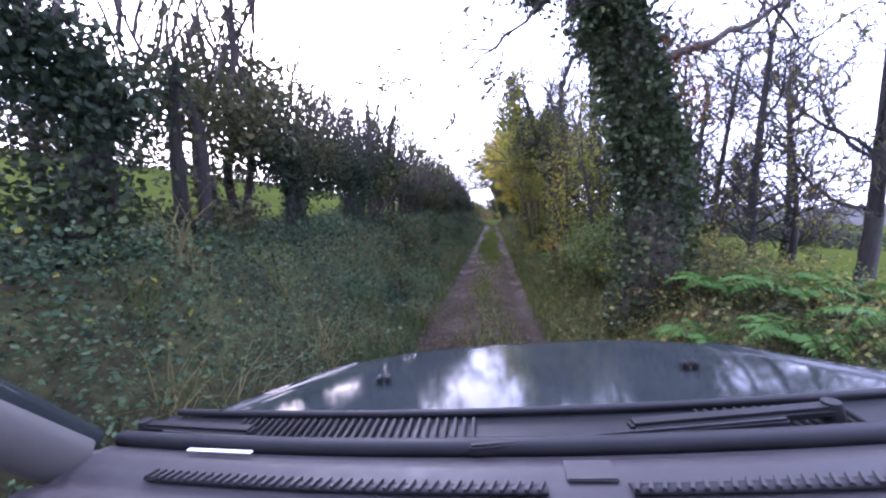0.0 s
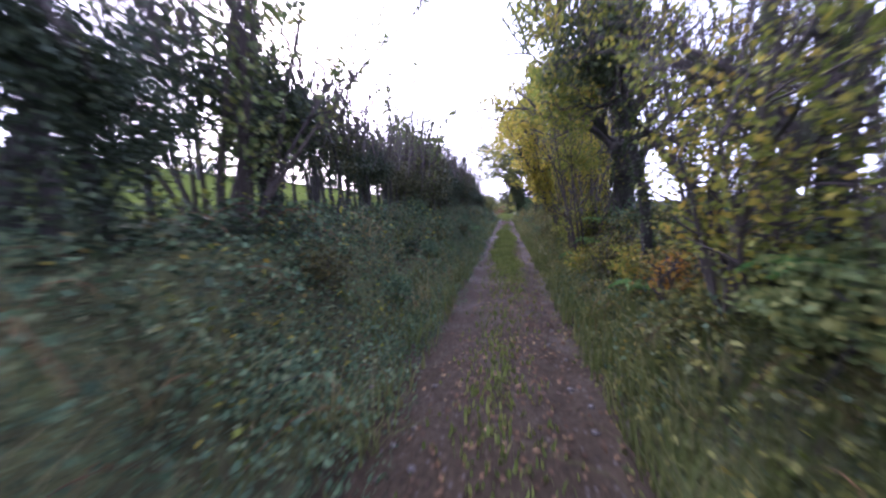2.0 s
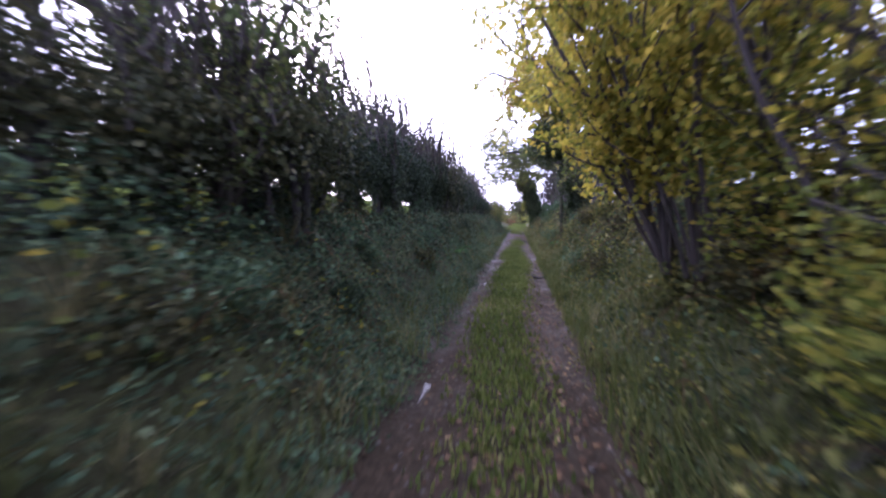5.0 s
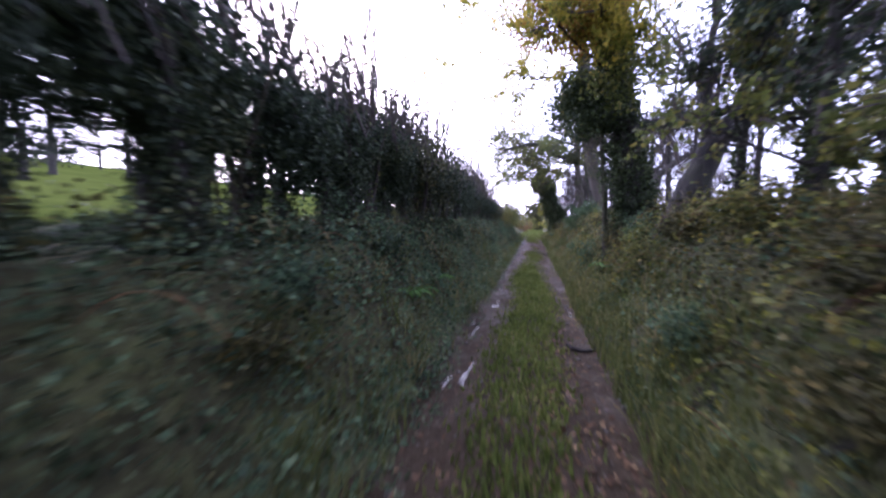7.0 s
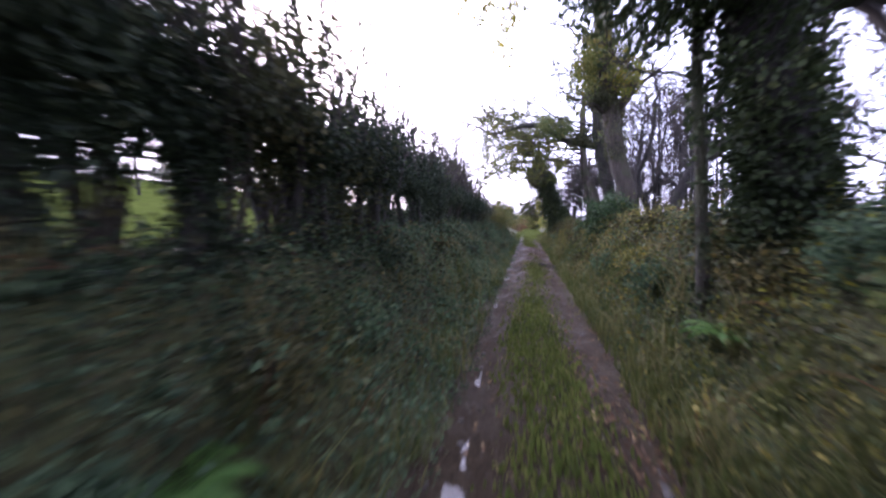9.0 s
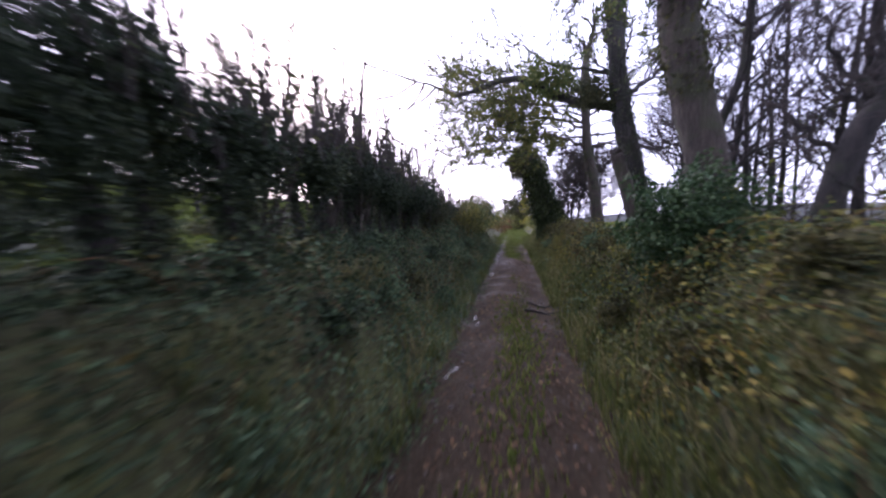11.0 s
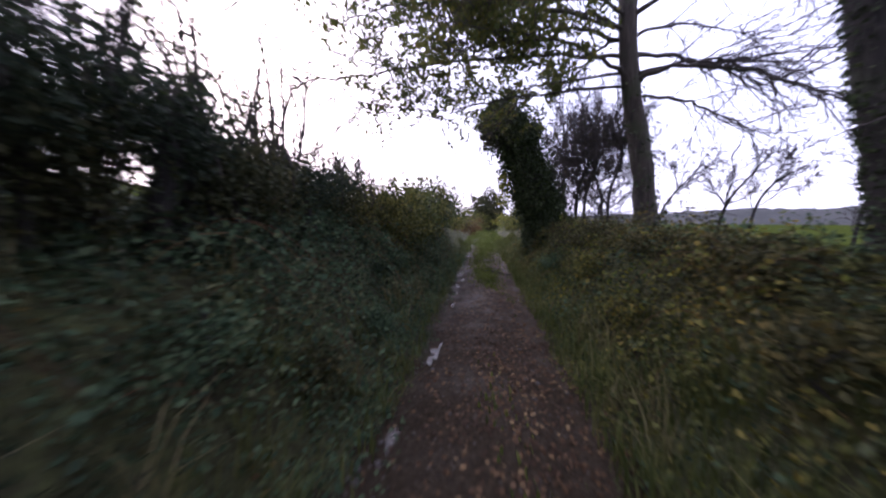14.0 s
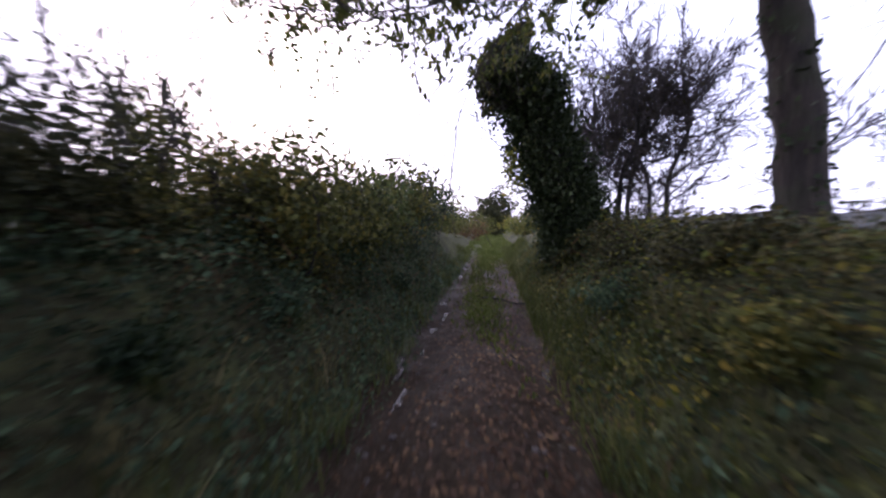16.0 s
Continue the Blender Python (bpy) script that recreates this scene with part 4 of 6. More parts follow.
make_tree(59, "crooked_tree", "slender bent tree with bare twigs behind the bank", [(4.0, 34.6, z_at(4.0, 34.6)), (3.85, 34.6, 2.0), (3.6, 34.6, 2.6), (3.55, 34.6, 3.2), (3.9, 34.6, 4.2), (4.0, 34.6, 5.4)], 0.1, 0.06,
          bents=[([(3.7, 34.6, 2.4), (4.2, 34.6, 2.9), (4.8, 34.6, 3.1), (5.4, 34.6, 3.6)], 0.04)], auto=10, reach=1.6, from_t=0.35, sub=9, twigs=8)
make_tree(70, "late_beech", "upright beech trunk with level branches and late green leaves", [(3.4, 43, z_at(3.4, 43)), (3.38, 43, 2.2), (3.2, 43, 3.4), (2.95, 43, 4.9), (2.85, 43, 7.5)], 0.24, 0.16,
          bents=[([(2.98, 43, 4.4), (1.5, 43, 4.35), (0.4, 43, 4.25), (-1.0, 43.2, 4.1), (-2.4, 43.2, 4.25)], 0.035), ([(2.93, 43, 5.0), (1.0, 42.8, 5.05), (-1.0, 42.7, 4.95), (-3.0, 42.7, 4.75), (-4.0, 42.7, 4.75)], 0.045), ([(2.9, 43, 5.5), (1.0, 42.4, 5.8), (-1.5, 42.2, 5.9), (-3.5, 42.2, 5.6)], 0.045),
                 ([(2.88, 43, 6.2), (0.5, 43.7, 6.7), (-1.5, 44, 6.9), (-2.8, 44.2, 6.6)], 0.045), ([(2.86, 43, 6.8), (1.0, 42.2, 7.3), (-0.8, 42, 7.6), (-1.9, 41.8, 7.5)], 0.04), ([(2.95, 43, 4.7), (1.2, 44.2, 4.9), (-0.6, 45.2, 4.9)], 0.035), ([(2.9, 43, 5.8), (1.0, 41.5, 6.0), (-0.9, 40.8, 6.1), (-2.2, 40.4, 5.8)], 0.04),
                 ([(3.05, 43, 4.2), (4.0, 43, 4.1), (4.72, 43, 3.77), (6.0, 43, 3.2)], 0.04), ([(2.98, 43, 4.6), (4.2, 42.6, 4.7), (5.5, 42.4, 4.2), (6.8, 42.4, 3.7)], 0.045), ([(2.9, 43, 5.4), (4.2, 43.2, 5.7), (5.8, 43.4, 5.4)], 0.04), ([(2.88, 43, 6.2), (4.2, 42.8, 6.8), (5.6, 42.6, 7.0)], 0.04),
                 ([(3.0, 43, 4.5), (3.9, 42.5, 4.6), (5.0, 42.1, 4.2), (6.2, 41.8, 3.6)], 0.055), ([(2.95, 43, 5.0), (4.0, 43.5, 5.2), (5.2, 43.8, 5.0), (6.6, 44, 4.5)], 0.055), ([(2.9, 43, 5.7), (3.8, 42.5, 6.2), (5.0, 42.2, 6.3), (6.4, 42, 6.0)], 0.05), ([(2.88, 43, 6.5), (3.6, 43.2, 7.2), (4.8, 43.4, 7.6)], 0.05),
                 ([(2.98, 43, 4.55), (2.0, 42.4, 4.9), (0.9, 42, 5.0), (-0.4, 41.8, 4.8)], 0.05), ([(2.92, 43, 5.3), (2.0, 43.4, 5.8), (0.8, 43.6, 6.0), (-0.6, 43.7, 5.9)], 0.05)],
          auto=2, reach=2.4, spread=80, from_t=0.8, sub=17, twigs=8, leaf=M_BEECH, leaf_n=21000, leaf_size=0.1, flat=0.5, lift=0.0, leaf_box=((-2.9, 32.2, 4), (1.9, 62.2, 9)), clumps=[((1.0, 42.8, 5.0), (1.6, 1.4, 0.3), 700, M_BEECH, 0.1), ((0.4, 42.8, 5.7), (1.9, 1.4, 0.35), 900, M_BEECH, 0.1), ((0.5, 42.6, 6.5), (2.0, 1.4, 0.35), 900, M_BEECH, 0.1)], bark=M_BROWNBARK, ivy=400, ivy_out=0.05, ivy_t=(0, 0.7), limb_r=0.3)
make_tree(71, "ivy_stump", "leaning dead trunk smothered in thick ivy at the lane edge", [(2.25, 46.9, z_at(2.25, 46.9)), (2.1, 46.9, 1.1), (1.62, 46.9, 2.4), (1.03, 46.95, 4.0), (0.6, 47, 5.0)], 0.52, 0.42,
          limbs=[(0.6, (-1, 0.1, 0.3), 1.9, 0.035, 0.3, 0.08), (0.7, (-1, -0.2, 0.2), 1.7, 0.03, 0.3, 0.08), (0.5, (-1, -0.1, 0.1), 1.5, 0.025, 0.3, 0.08)], auto=2, reach=0.5, from_t=0.7, sub=7, twigs=7, ivy=30000, ivy_out=0.36, ivy_size=0.085,
          clumps=[((0.45, 46.95, 5.2), (0.42, 0.45, 0.3), 2600, M_IVY, 0.085), ((0.25, 46.9, 4.4), (0.4, 0.4, 0.5), 1800, M_HAW, 0.08), ((1.35, 46.8, 4.2), (0.4, 0.4, 0.6), 1800, M_IVY, 0.08), ((0.6, 46.5, 2.6), (0.25, 0.25, 0.5), 500, M_YELLOW, 0.07), ((0.75, 46.9, 5.5), (0.22, 0.22, 0.3), 800, M_IVY, 0.08), ((0.15, 46.9, 5.0), (0.25, 0.25, 0.3), 800, M_HAW, 0.08), ((2.1, 46.6, 1.6), (0.6, 0.4, 0.6), 2200, M_IVY, 0.08)])
thorns = []
for n, (x, y) in enumerate([(3.1, 47.5), (3.6, 48.4), (4.2, 47.6), (2.9, 49.7), (3.3, 50.4), (4.4, 49.2)]):
    if n > 2:
        copy_thing(thorns[n - 3], pose(x, y, z_at(x, y), 0, 0, 110 * n))
        continue
    thorns.append(make_tree(75 + n, "bare_thorn", "bare dark thorn tree with fine twigs", [(x, y, z_at(x, y)), (x + 0.12 * math.sin(n * 3), y, 2.4), (x + 0.35, y, 3.6), (x + 0.2, y, 4.8)], 0.06, 0.03, auto=26, reach=1.5, from_t=0.08, sub=11, twigs=9, leaf=M_DULLBRAMBLE, leaf_n=900, leaf_size=0.05, group="bare thorns"))
for n, (x, y) in enumerate([(5.2, 43.8), (6.4, 44.6), (7.5, 43.2), (4.6, 45.4)]):
    make_tree(80 + n, "bare_thorn", "low bare thorn behind the bank", [(x, y, z_at(x, y)), (x + 0.3, y, 1.9), (x + 0.9, y, 2.7)], 0.045, 0.02, auto=10, reach=1.0, from_t=0.2, sub=7, twigs=6, group="bare thorns")


def rounded_bush(seed, name, label, at, r, h, leaf_n, mat, size=0.07, category="bush", base=0.0, stems=6):
    """A bush leafy to the ground: short stems under a lumpy head of leaves."""
    rng = np.random.default_rng(seed)
    root = new(name)
    root.location = (at[0], at[1], z_at(*at) + 0.3 + base)
    tagged(root, label, category)
    for _ in range(stems):
        l = smooth_line([(rng.normal() * 0.1, rng.normal() * 0.1, -0.1), (rng.normal() * r * 0.3, rng.normal() * r * 0.3, h * 0.4), (rng.normal() * r * 0.5, rng.normal() * r * 0.5, h * 0.85)], 6)
        under("stem", mesh_from("stem", *tubes(l[None], (min(0.02, r * 0.03) * np.linspace(1, 0.3, 6))[None], 5), M_BARK, True), root)
    u = unit(rng.normal(size=(leaf_n, 3)))
    lump = 1 + 0.25 * np.sin(u[:, 0] * 6 + seed) * np.cos(u[:, 1] * 5 + seed) + 0.2 * np.sin(u[:, 2] * 8 + u[:, 0] * 5)
    p = u * (rng.random(leaf_n) ** 0.4 * lump)[:, None] * np.array([r, r, h * 0.52]) + (0, 0, h * 0.5)
    under("crown", mesh_from("crown", *leaves(rng, p, size, 0.66, 0.3), mat), root)
    return root


rounded_bush(92, "weed_bush", "low green bramble bush at the foot of the bank", (1.75, 6.7), 0.45, 0.6, 1800, M_LIGHTLEAF, 0.06)
rounded_bush(93, "weed_bush", "pale yellow-green bush by the ivy-clad trunk", (1.75, 5.7), 0.6, 1.0, 3000, M_LIGHTLEAF, 0.058)
leafy_bush(37, "autumn_bush", "slender sapling with yellow-green leaves beside the lane", (2.0, 6.6), 2.6, 0.7, 11, 1900, M_YELLOW, 0.055)
rounded_bush(94, "autumn_bush", "low bush of yellow-green leaves under the maple", (1.8, 14.3), 0.6, 1.5, 3200, M_YELLOW, 0.055)
rounded_bush(95, "autumn_bush", "low bush of yellow-green leaves beside the hazel", (1.65, 13.1), 0.55, 1.15, 2400, M_YELLOW, 0.05)
rounded_bush(91, "holly_bush", "dense dark holly bush against the tree trunk", (2.15, 32.15), 0.74, 1.5, 12000, M_HOLLY, 0.06, base=-0.35)
for n, (x, y, r, h, mat) in enumerate([(-2.0, 42.4, 0.7, 1.5, M_BRAMBLE), (-1.95, 43.9, 0.75, 1.4, M_BRAMBLE), (-2.1, 45.5, 0.8, 1.2, M_LIGHTLEAF), (-2.2, 47.5, 1.1, 1.7, M_BRAMBLE), (-2.4, 51.5, 1.3, 2.1, M_HEDGE), (-2.6, 53.7, 1.5, 2.0, M_BEECH), (-2.4, 57.2, 1.5, 1.7, M_BRAMBLE), (-2.2, 62.2, 1.8, 1.9, M_BRAMBLE), (-1.7, 68.2, 1.6, 1.7, M_BRACKEN),
                                      (2.4, 51.7, 1.0, 1.4, M_BRAMBLE), (2.6, 56.2, 1.3, 1.5, M_BEECH), (2.5, 62.2, 1.4, 1.5, M_BRAMBLE), (2.6, 69.2, 1.8, 1.8, M_YELLOW), (-5, 74, 2.4, 2.6, M_BEECH), (-1.5, 78, 2.2, 2.4, M_BEECH), (5, 76, 2.5, 2.6, M_BRAMBLE)]):
    rounded_bush(100 + n, "lane_bush", "overgrown bush at the far end of the lane", (x, y), r, h, 2400 if y > 46 else 3600, mat, 0.125 if y > 46 else 0.075)
rounded_bush(120, "far_tree", "rounded green tree closing the view down the lane", (0.6, 84), 2.5, 5.2, 9000, M_HAW, 0.26, "tree")

rng_c = np.random.default_rng(140)
# The last kind has bank shade put into its leaf colour.
CLUMPS = [(M_YELLOW, "yellow-green bramble clump on the tree bank"), (M_BRAMBLE, "bramble clump with browning leaves on the bank"), (M_NETTLE, "green nettle clump on the bank"), (M_YELLOW, "low clump of bright yellow leaves on the bank"), (M_LIGHTLEAF, "pale green weed clump on the bank"), (M_DULLBRAMBLE, "dull brown-green bramble clump on the bank"), (M_SHADED_WEED, "ivy and dock clump on the bank, coloured dark for shade")]
for n in range(57):
    y = 4.9 + 0.78 * n + rng_c.uniform(-0.25, 0.25)
    x = rng_c.uniform(1.4, 2.25)
    mat, label = CLUMPS[(5, 2, 1, 5, 1, 4, 2, 5, 5)[n % 9] if 13 < y < 28 else (0, 1, 5, 4, 1, 1, 3, 5, 2)[n % 9] if y < 28 else (5, 1, 5, 5, 2, 5, 5, 5, 1)[n % 9]]
    k = 0.8 if y > 29 else 1.0
    rounded_bush(600 + n, "weed_clump", label, (x, y), rng_c.uniform(0.26, 0.46), rng_c.uniform(0.35, 0.65) * k, 950, mat, 0.054, stems=3)["group"] = "weed clumps"
for n in range(34):
    y = 4.0 + 1.25 * n + rng_c.uniform(-0.4, 0.4)
    x = rng_c.uniform(-2.0, -1.4)
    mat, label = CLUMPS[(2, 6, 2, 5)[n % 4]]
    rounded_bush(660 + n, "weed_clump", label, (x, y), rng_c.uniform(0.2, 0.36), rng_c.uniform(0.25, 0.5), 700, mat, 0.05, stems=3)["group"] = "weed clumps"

foot_kinds = [rounded_bush(700 + n, "hedge_foot_bush", label, (-2.5, 1.0 + n), r, h, 1000, mat, 0.062, stems=4) for n, (r, h, mat, label) in enumerate([
    (0.5, 0.62, M_HEDGE, "low dark bush filling the gap between hedge stems"), (0.42, 0.75, M_IVY, "low mound of ivy at the foot of the hedge"), (0.55, 0.55, M_HAW, "low twiggy bush at the foot of the hedge")])]
for n, ob in enumerate(foot_kinds):
    ob["group"] = "hedge foot bushes"
for n in range(36):
    y = 4.2 + 1.16 * n + rng_c.uniform(-0.3, 0.3)
    x = -2.45 - rng_c.uniform(0.0, 0.5)
    k = rng_c.uniform(0.4, 0.6) + 0.4 * float(ease(36, 39, y) + ease(12.8, 13.8, y) * ease(17.5, 16.5, y))
    copy_thing(foot_kinds[n % 3], pose(x, y, float(land(x, y)) - 0.06, 0, 0, rng_c.uniform(0, 360)) @ Matrix.Diagonal((k, k * 1.1, k, 1)))

for n in range(32):
    y = 29.5 + 0.5 * n + rng_c.uniform(-0.4, 0.4)
    x = -3.8 - rng_c.uniform(0.0, 1.6)
    k = rng_c.uniform(0.7, 1.15)
    copy_thing(foot_kinds[(n * 2 + 1) % 3], pose(x, y, float(land(x, y)) - 0.06, 0, 0, rng_c.uniform(0, 360)) @ Matrix.Diagonal((k, k * 1.2, k * 0.8, 1)))


# ---- undergrowth on the banks ----
def scatter(rng, n, x0, x1, y0, y1):
    x, y = rng.uniform(x0, x1, n), rng.uniform(y0, y1, n)
    return x, y


def patchy(x, y, seed, scale=1.0):
    """Uneven patches between 0 and 1, at three sizes."""
    x, y = x * scale, y * scale
    return np.clip(0.5 + 0.55 * wave(x * 0.55 + seed, y * 0.45 + seed * 0.7) + 0.4 * wave(x * 1.5 - seed, y * 1.3) + 0.25 * wave(x * 3.7, y * 3.1 + seed), 0, 1)


def growth(seed, name, label, n, x0, x1, y0, y1, tall, size, mat, droop=0.25, edge=1.15, gaps=0.7):
    """Tangled leaves over a bank, in uneven mounds with hollows between."""
    rng = np.random.default_rng(seed)
    x, y = scatter(rng, n, x0, x1, y0, y1)
    keep = rng.random(n) > gaps * (1 - patchy(x, y, seed))
    keep &= ~((y < 2.3) & (x > -1.0) & (x < 1.35))
    keep &= np.abs(x) > edge - 0.28 + 0.3 * (1 - patchy(x, y, seed + 5, 1.6))
    x, y = x[keep], y[keep]
    n = len(x)
    mound = 0.12 + 1.1 * patchy(x, y, seed + 2, 1.3) ** 1.5
    slope = ease(edge - 0.25, edge + 0.35, np.abs(x))
    z = land(x, y) + rng.random(n) ** 0.6 * tall * mound * slope + 0.01
    size = size * np.exp(np.clip(rng.normal(size=n) * 0.35, -0.5, 0.3)) * np.where(y < 6, 0.62, 1.0)
    me = mesh_from(name, *leaves(rng, np.stack([x, y, z], 1), size, 0.6, droop, 0.3), mat)
    return tagged(new(name, me), label, "undergrowth", kind="stuff")


growth(201, "nettle_bank", "dull green nettles and weeds covering the hedge bank", 88000, -2.25, -0.8, -3, 52, 0.5, 0.046, M_NETTLE, edge=1.0, gaps=0.6)
# These three layers bring in the hedge bank's shade through dark leaf colour.
growth(214, "shade_toned_weeds", "ivy and dock leaves over the hedge bank, coloured dark for its shade", 44000, -2.7, -1.55, -3, 52, 0.45, 0.056, M_SHADED_WEED, edge=1.5, gaps=0.7)
growth(215, "hedge_foot_weeds", "tall weeds and ivy between the hedge stems, coloured dark for shade", 24000, -3.5, -2.2, -3, 48, 0.2, 0.055, M_SHADED_WEED, edge=1.6, gaps=0.75)
growth(207, "shade_toned_weeds", "ivy and weeds under the hedge, coloured dark for shade", 26000, -3.2, -1.6, -3, 52, 0.35, 0.052, M_SHADED_WEED, edge=1.5, gaps=0.4)
growth(202, "bramble_bank", "brambles with brown and green leaves on the hedge bank", 40000, -2.9, -1.2, -3, 52, 0.6, 0.046, M_DULLBRAMBLE, edge=1.2, gaps=0.9)
growth(203, "bramble_bank", "yellowing brambles and weeds over the tree bank", 36000, 0.85, 3.2, -3, 14, 0.55, 0.052, M_BRAMBLE, edge=1.0)
growth(216, "bramble_bank", "dull brown-green brambles over the tree bank", 58000, 1.45, 3.2, 13.5, 52, 0.55, 0.052, M_DULLBRAMBLE, edge=1.3)
growth(218, "bramble_bank", "yellow-green brambles along the foot of the tree bank", 44000, 0.85, 2.2, 13.5, 52, 0.5, 0.046, M_BRAMBLE, edge=1.0, gaps=0.6)
# Low layer whose dark colour imitates shade in the hollows.
growth(208, "shade_toned_weeds", "low weeds on the tree bank, coloured dark like its shaded hollows", 32000, 1.0, 3.2, -3, 52, 0.3, 0.05, M_SHADED_WEED, edge=1.2, gaps=0.4)
growth(204, "nettle_bank", "green weeds among the brambles of the tree bank", 55000, 0.85, 3.4, -3, 52, 0.5, 0.052, M_NETTLE, edge=1.0, gaps=0.95)
growth(209, "bank_top_weeds", "tall weeds along the top of the tree bank", 28000, 1.9, 3.1, 2, 50, 0.3, 0.05, M_DULLBRAMBLE, edge=1.5, gaps=0.8)
growth(210, "yellow_brambles", "patches of bright yellow bramble leaves on the tree bank", 6500, 1.15, 2.9, 2, 15, 0.75, 0.047, M_YELLOW, edge=1.35, gaps=1.05)
growth(217, "yellow_brambles", "scattered yellow leaves among the dull brambles", 15000, 1.15, 2.9, 15, 50, 0.75, 0.05, M_YELLOW, edge=1.35, gaps=1.2)
growth(211, "yellow_brambles", "few yellow leaves among the hedge bank weeds", 3000, -2.6, -1.3, 0, 16, 0.6, 0.055, M_YELLOW, edge=1.2, gaps=1.35)
growth(212, "nettle_bank", "fine dull green weeds on the hedge bank near the car", 34000, -2.6, -0.85, -0.5, 6, 0.5, 0.046, M_NETTLE, edge=1.0, gaps=0.5)
growth(213, "bramble_bank", "fine weeds and brambles under the ivy-clad oak", 20000, 1.2, 3.0, 1, 6, 0.4, 0.046, M_BRAMBLE, edge=1.2, gaps=0.5)
growth(205, "lane_weeds", "low weeds creeping over the lane edge", 22000, -1.25, -0.66, 0, 56, 0.13, 0.035, M_NETTLE, edge=0.85)
growth(206, "lane_weeds", "low weeds and grass tufts creeping over the lane edge", 22000, 0.66, 1.25, 0, 56, 0.13, 0.035, M_BRAMBLE, edge=0.85)


def canes(seed, name, label, n, x0, x1, y0, y1, mat):
    """Arching bramble canes with leaves along them."""
    rng = np.random.default_rng(seed)
    x, y = scatter(rng, n, x0, x1, y0, y1)
    a = rng.uniform(0, 2 * math.pi, n)
    length = rng.uniform(0.35, 0.9, n)
    s = np.linspace(0, 1, 7)[None]
    rise = (1.5 * s - 1.75 * s * s) * length[:, None] * 0.75
    px = x[:, None] + np.cos(a)[:, None] * s * length[:, None]
    py = y[:, None] + np.sin(a)[:, None] * s * length[:, None]
    pts = np.stack([px, py, land(x, y)[:, None] + 0.12 + rise], -1)
    pts[..., 0] = np.where(pts[..., 0] > 0, np.maximum(pts[..., 0], 0.95), np.minimum(pts[..., 0], -0.95))
    k, i = rng.integers(0, n, n * 22), rng.integers(1, 7, n * 22)
    lp = pts[k, i] + rng.normal(size=(n * 22, 3)) * 0.035
    tagged(new(name, mesh_from(name, *tubes(pts, np.full((n, 7), 0.0035), 3), M_BRACKEN, True)), label, "brambles", kind="stuff")
    tagged(new("bramble_leaves", mesh_from("bramble_leaves", *leaves(rng, lp, 0.055, 0.75, 0.3), mat)), "leaves on arching bramble canes", "brambles", kind="stuff")


canes(230, "bramble_canes", "arching brown bramble canes over the tree bank", 620, 1.25, 2.8, 2.5, 50, M_BRAMBLE)
canes(231, "bramble_canes", "arching bramble canes over the hedge bank", 400, -2.6, -1.25, 3.5, 48, M_NETTLE)


def tufts(seed, name, label, n, x0, x1, y0, y1, height, mat):
    """Tussocks of long bent grass."""
    rng = np.random.default_rng(seed)
    x, y = scatter(rng, n, x0, x1, y0, y1)
    keep = rng.random(n) < 0.25 + patchy(x, y, seed)
    keep &= ~((y < 2.3) & (x > -1.0) & (x < 1.35))
    x, y = x[keep], y[keep]
    per = 29
    bx = np.repeat(x, per) + rng.normal(size=len(x) * per) * 0.045
    by = np.repeat(y, per) + rng.normal(size=len(x) * per) * 0.045
    h = np.repeat(height * rng.uniform(0.6, 1.3, len(x)), per)
    p = np.stack([bx, by, land(bx, by)], 1)
    tagged(new(name, mesh_from(name, *blades(rng, p, h, 0.004, 1.0), mat)), label, "grass", kind="stuff")


tufts(240, "grass_tussocks", "long bent green grass hanging over the lane edge", 420, 0.85, 1.7, 3, 52, 0.32, M_VERGE)
tufts(241, "grass_tussocks", "pale dead grass among the brambles", 260, 0.95, 2.4, 3, 52, 0.36, M_STRAW)
tufts(242, "grass_tussocks", "long green grass along the hedge bank", 240, -1.9, -0.85, 0, 52, 0.32, M_VERGE)
tufts(243, "grass_tussocks", "pale dead stems on the hedge bank", 120, -2.3, -1.0, 0, 52, 0.36, M_STRAW)


def grass_patch(seed, name, label, n, x0, x1, y0, y1, height, width=0.006, lane=None, mat=None):
    rng = np.random.default_rng(seed)
    x, y = scatter(rng, n, x0, x1, y0, y1)
    if lane is not None:
        keep = rng.random(n) < np.clip(lane(x, y), 0, 1)
        x, y = x[keep], y[keep]
    p = np.stack([x, y, land(x, y) - 0.005], 1)
    return tagged(new(name, mesh_from(name, *blades(rng, p, height, width), mat or M_GRASS)), label, "grass", kind="stuff")


grass_patch(211, "lane_grass", "short green grass strip between the wheel ruts", 90000, -0.6, 0.6, 0, 60, 0.065, 0.011, lambda x, y: np.exp(-((x - lane_mid(y)) / 0.29) ** 2) * (0.6 + 1.3 * ease(13, 16, y) * ease(28, 25, y) + 0.9 * wave(x, y * 0.35) - 0.5 * ease(29, 33, y) * ease(45, 42, y)))
grass_patch(212, "verge_grass", "long pale grass along the lane edge", 30000, 0.78, 1.75, 2, 60, 0.24, 0.007, lambda x, y: 0.6 + 0.6 * wave(x, y * 0.5), M_VERGE)
grass_patch(213, "verge_grass", "green grass along the foot of the hedge bank", 9000, -1.5, -0.8, 0, 60, 0.2, 0.007, lambda x, y: 0.5 + 0.6 * wave(x, y * 0.5), M_VERGE)
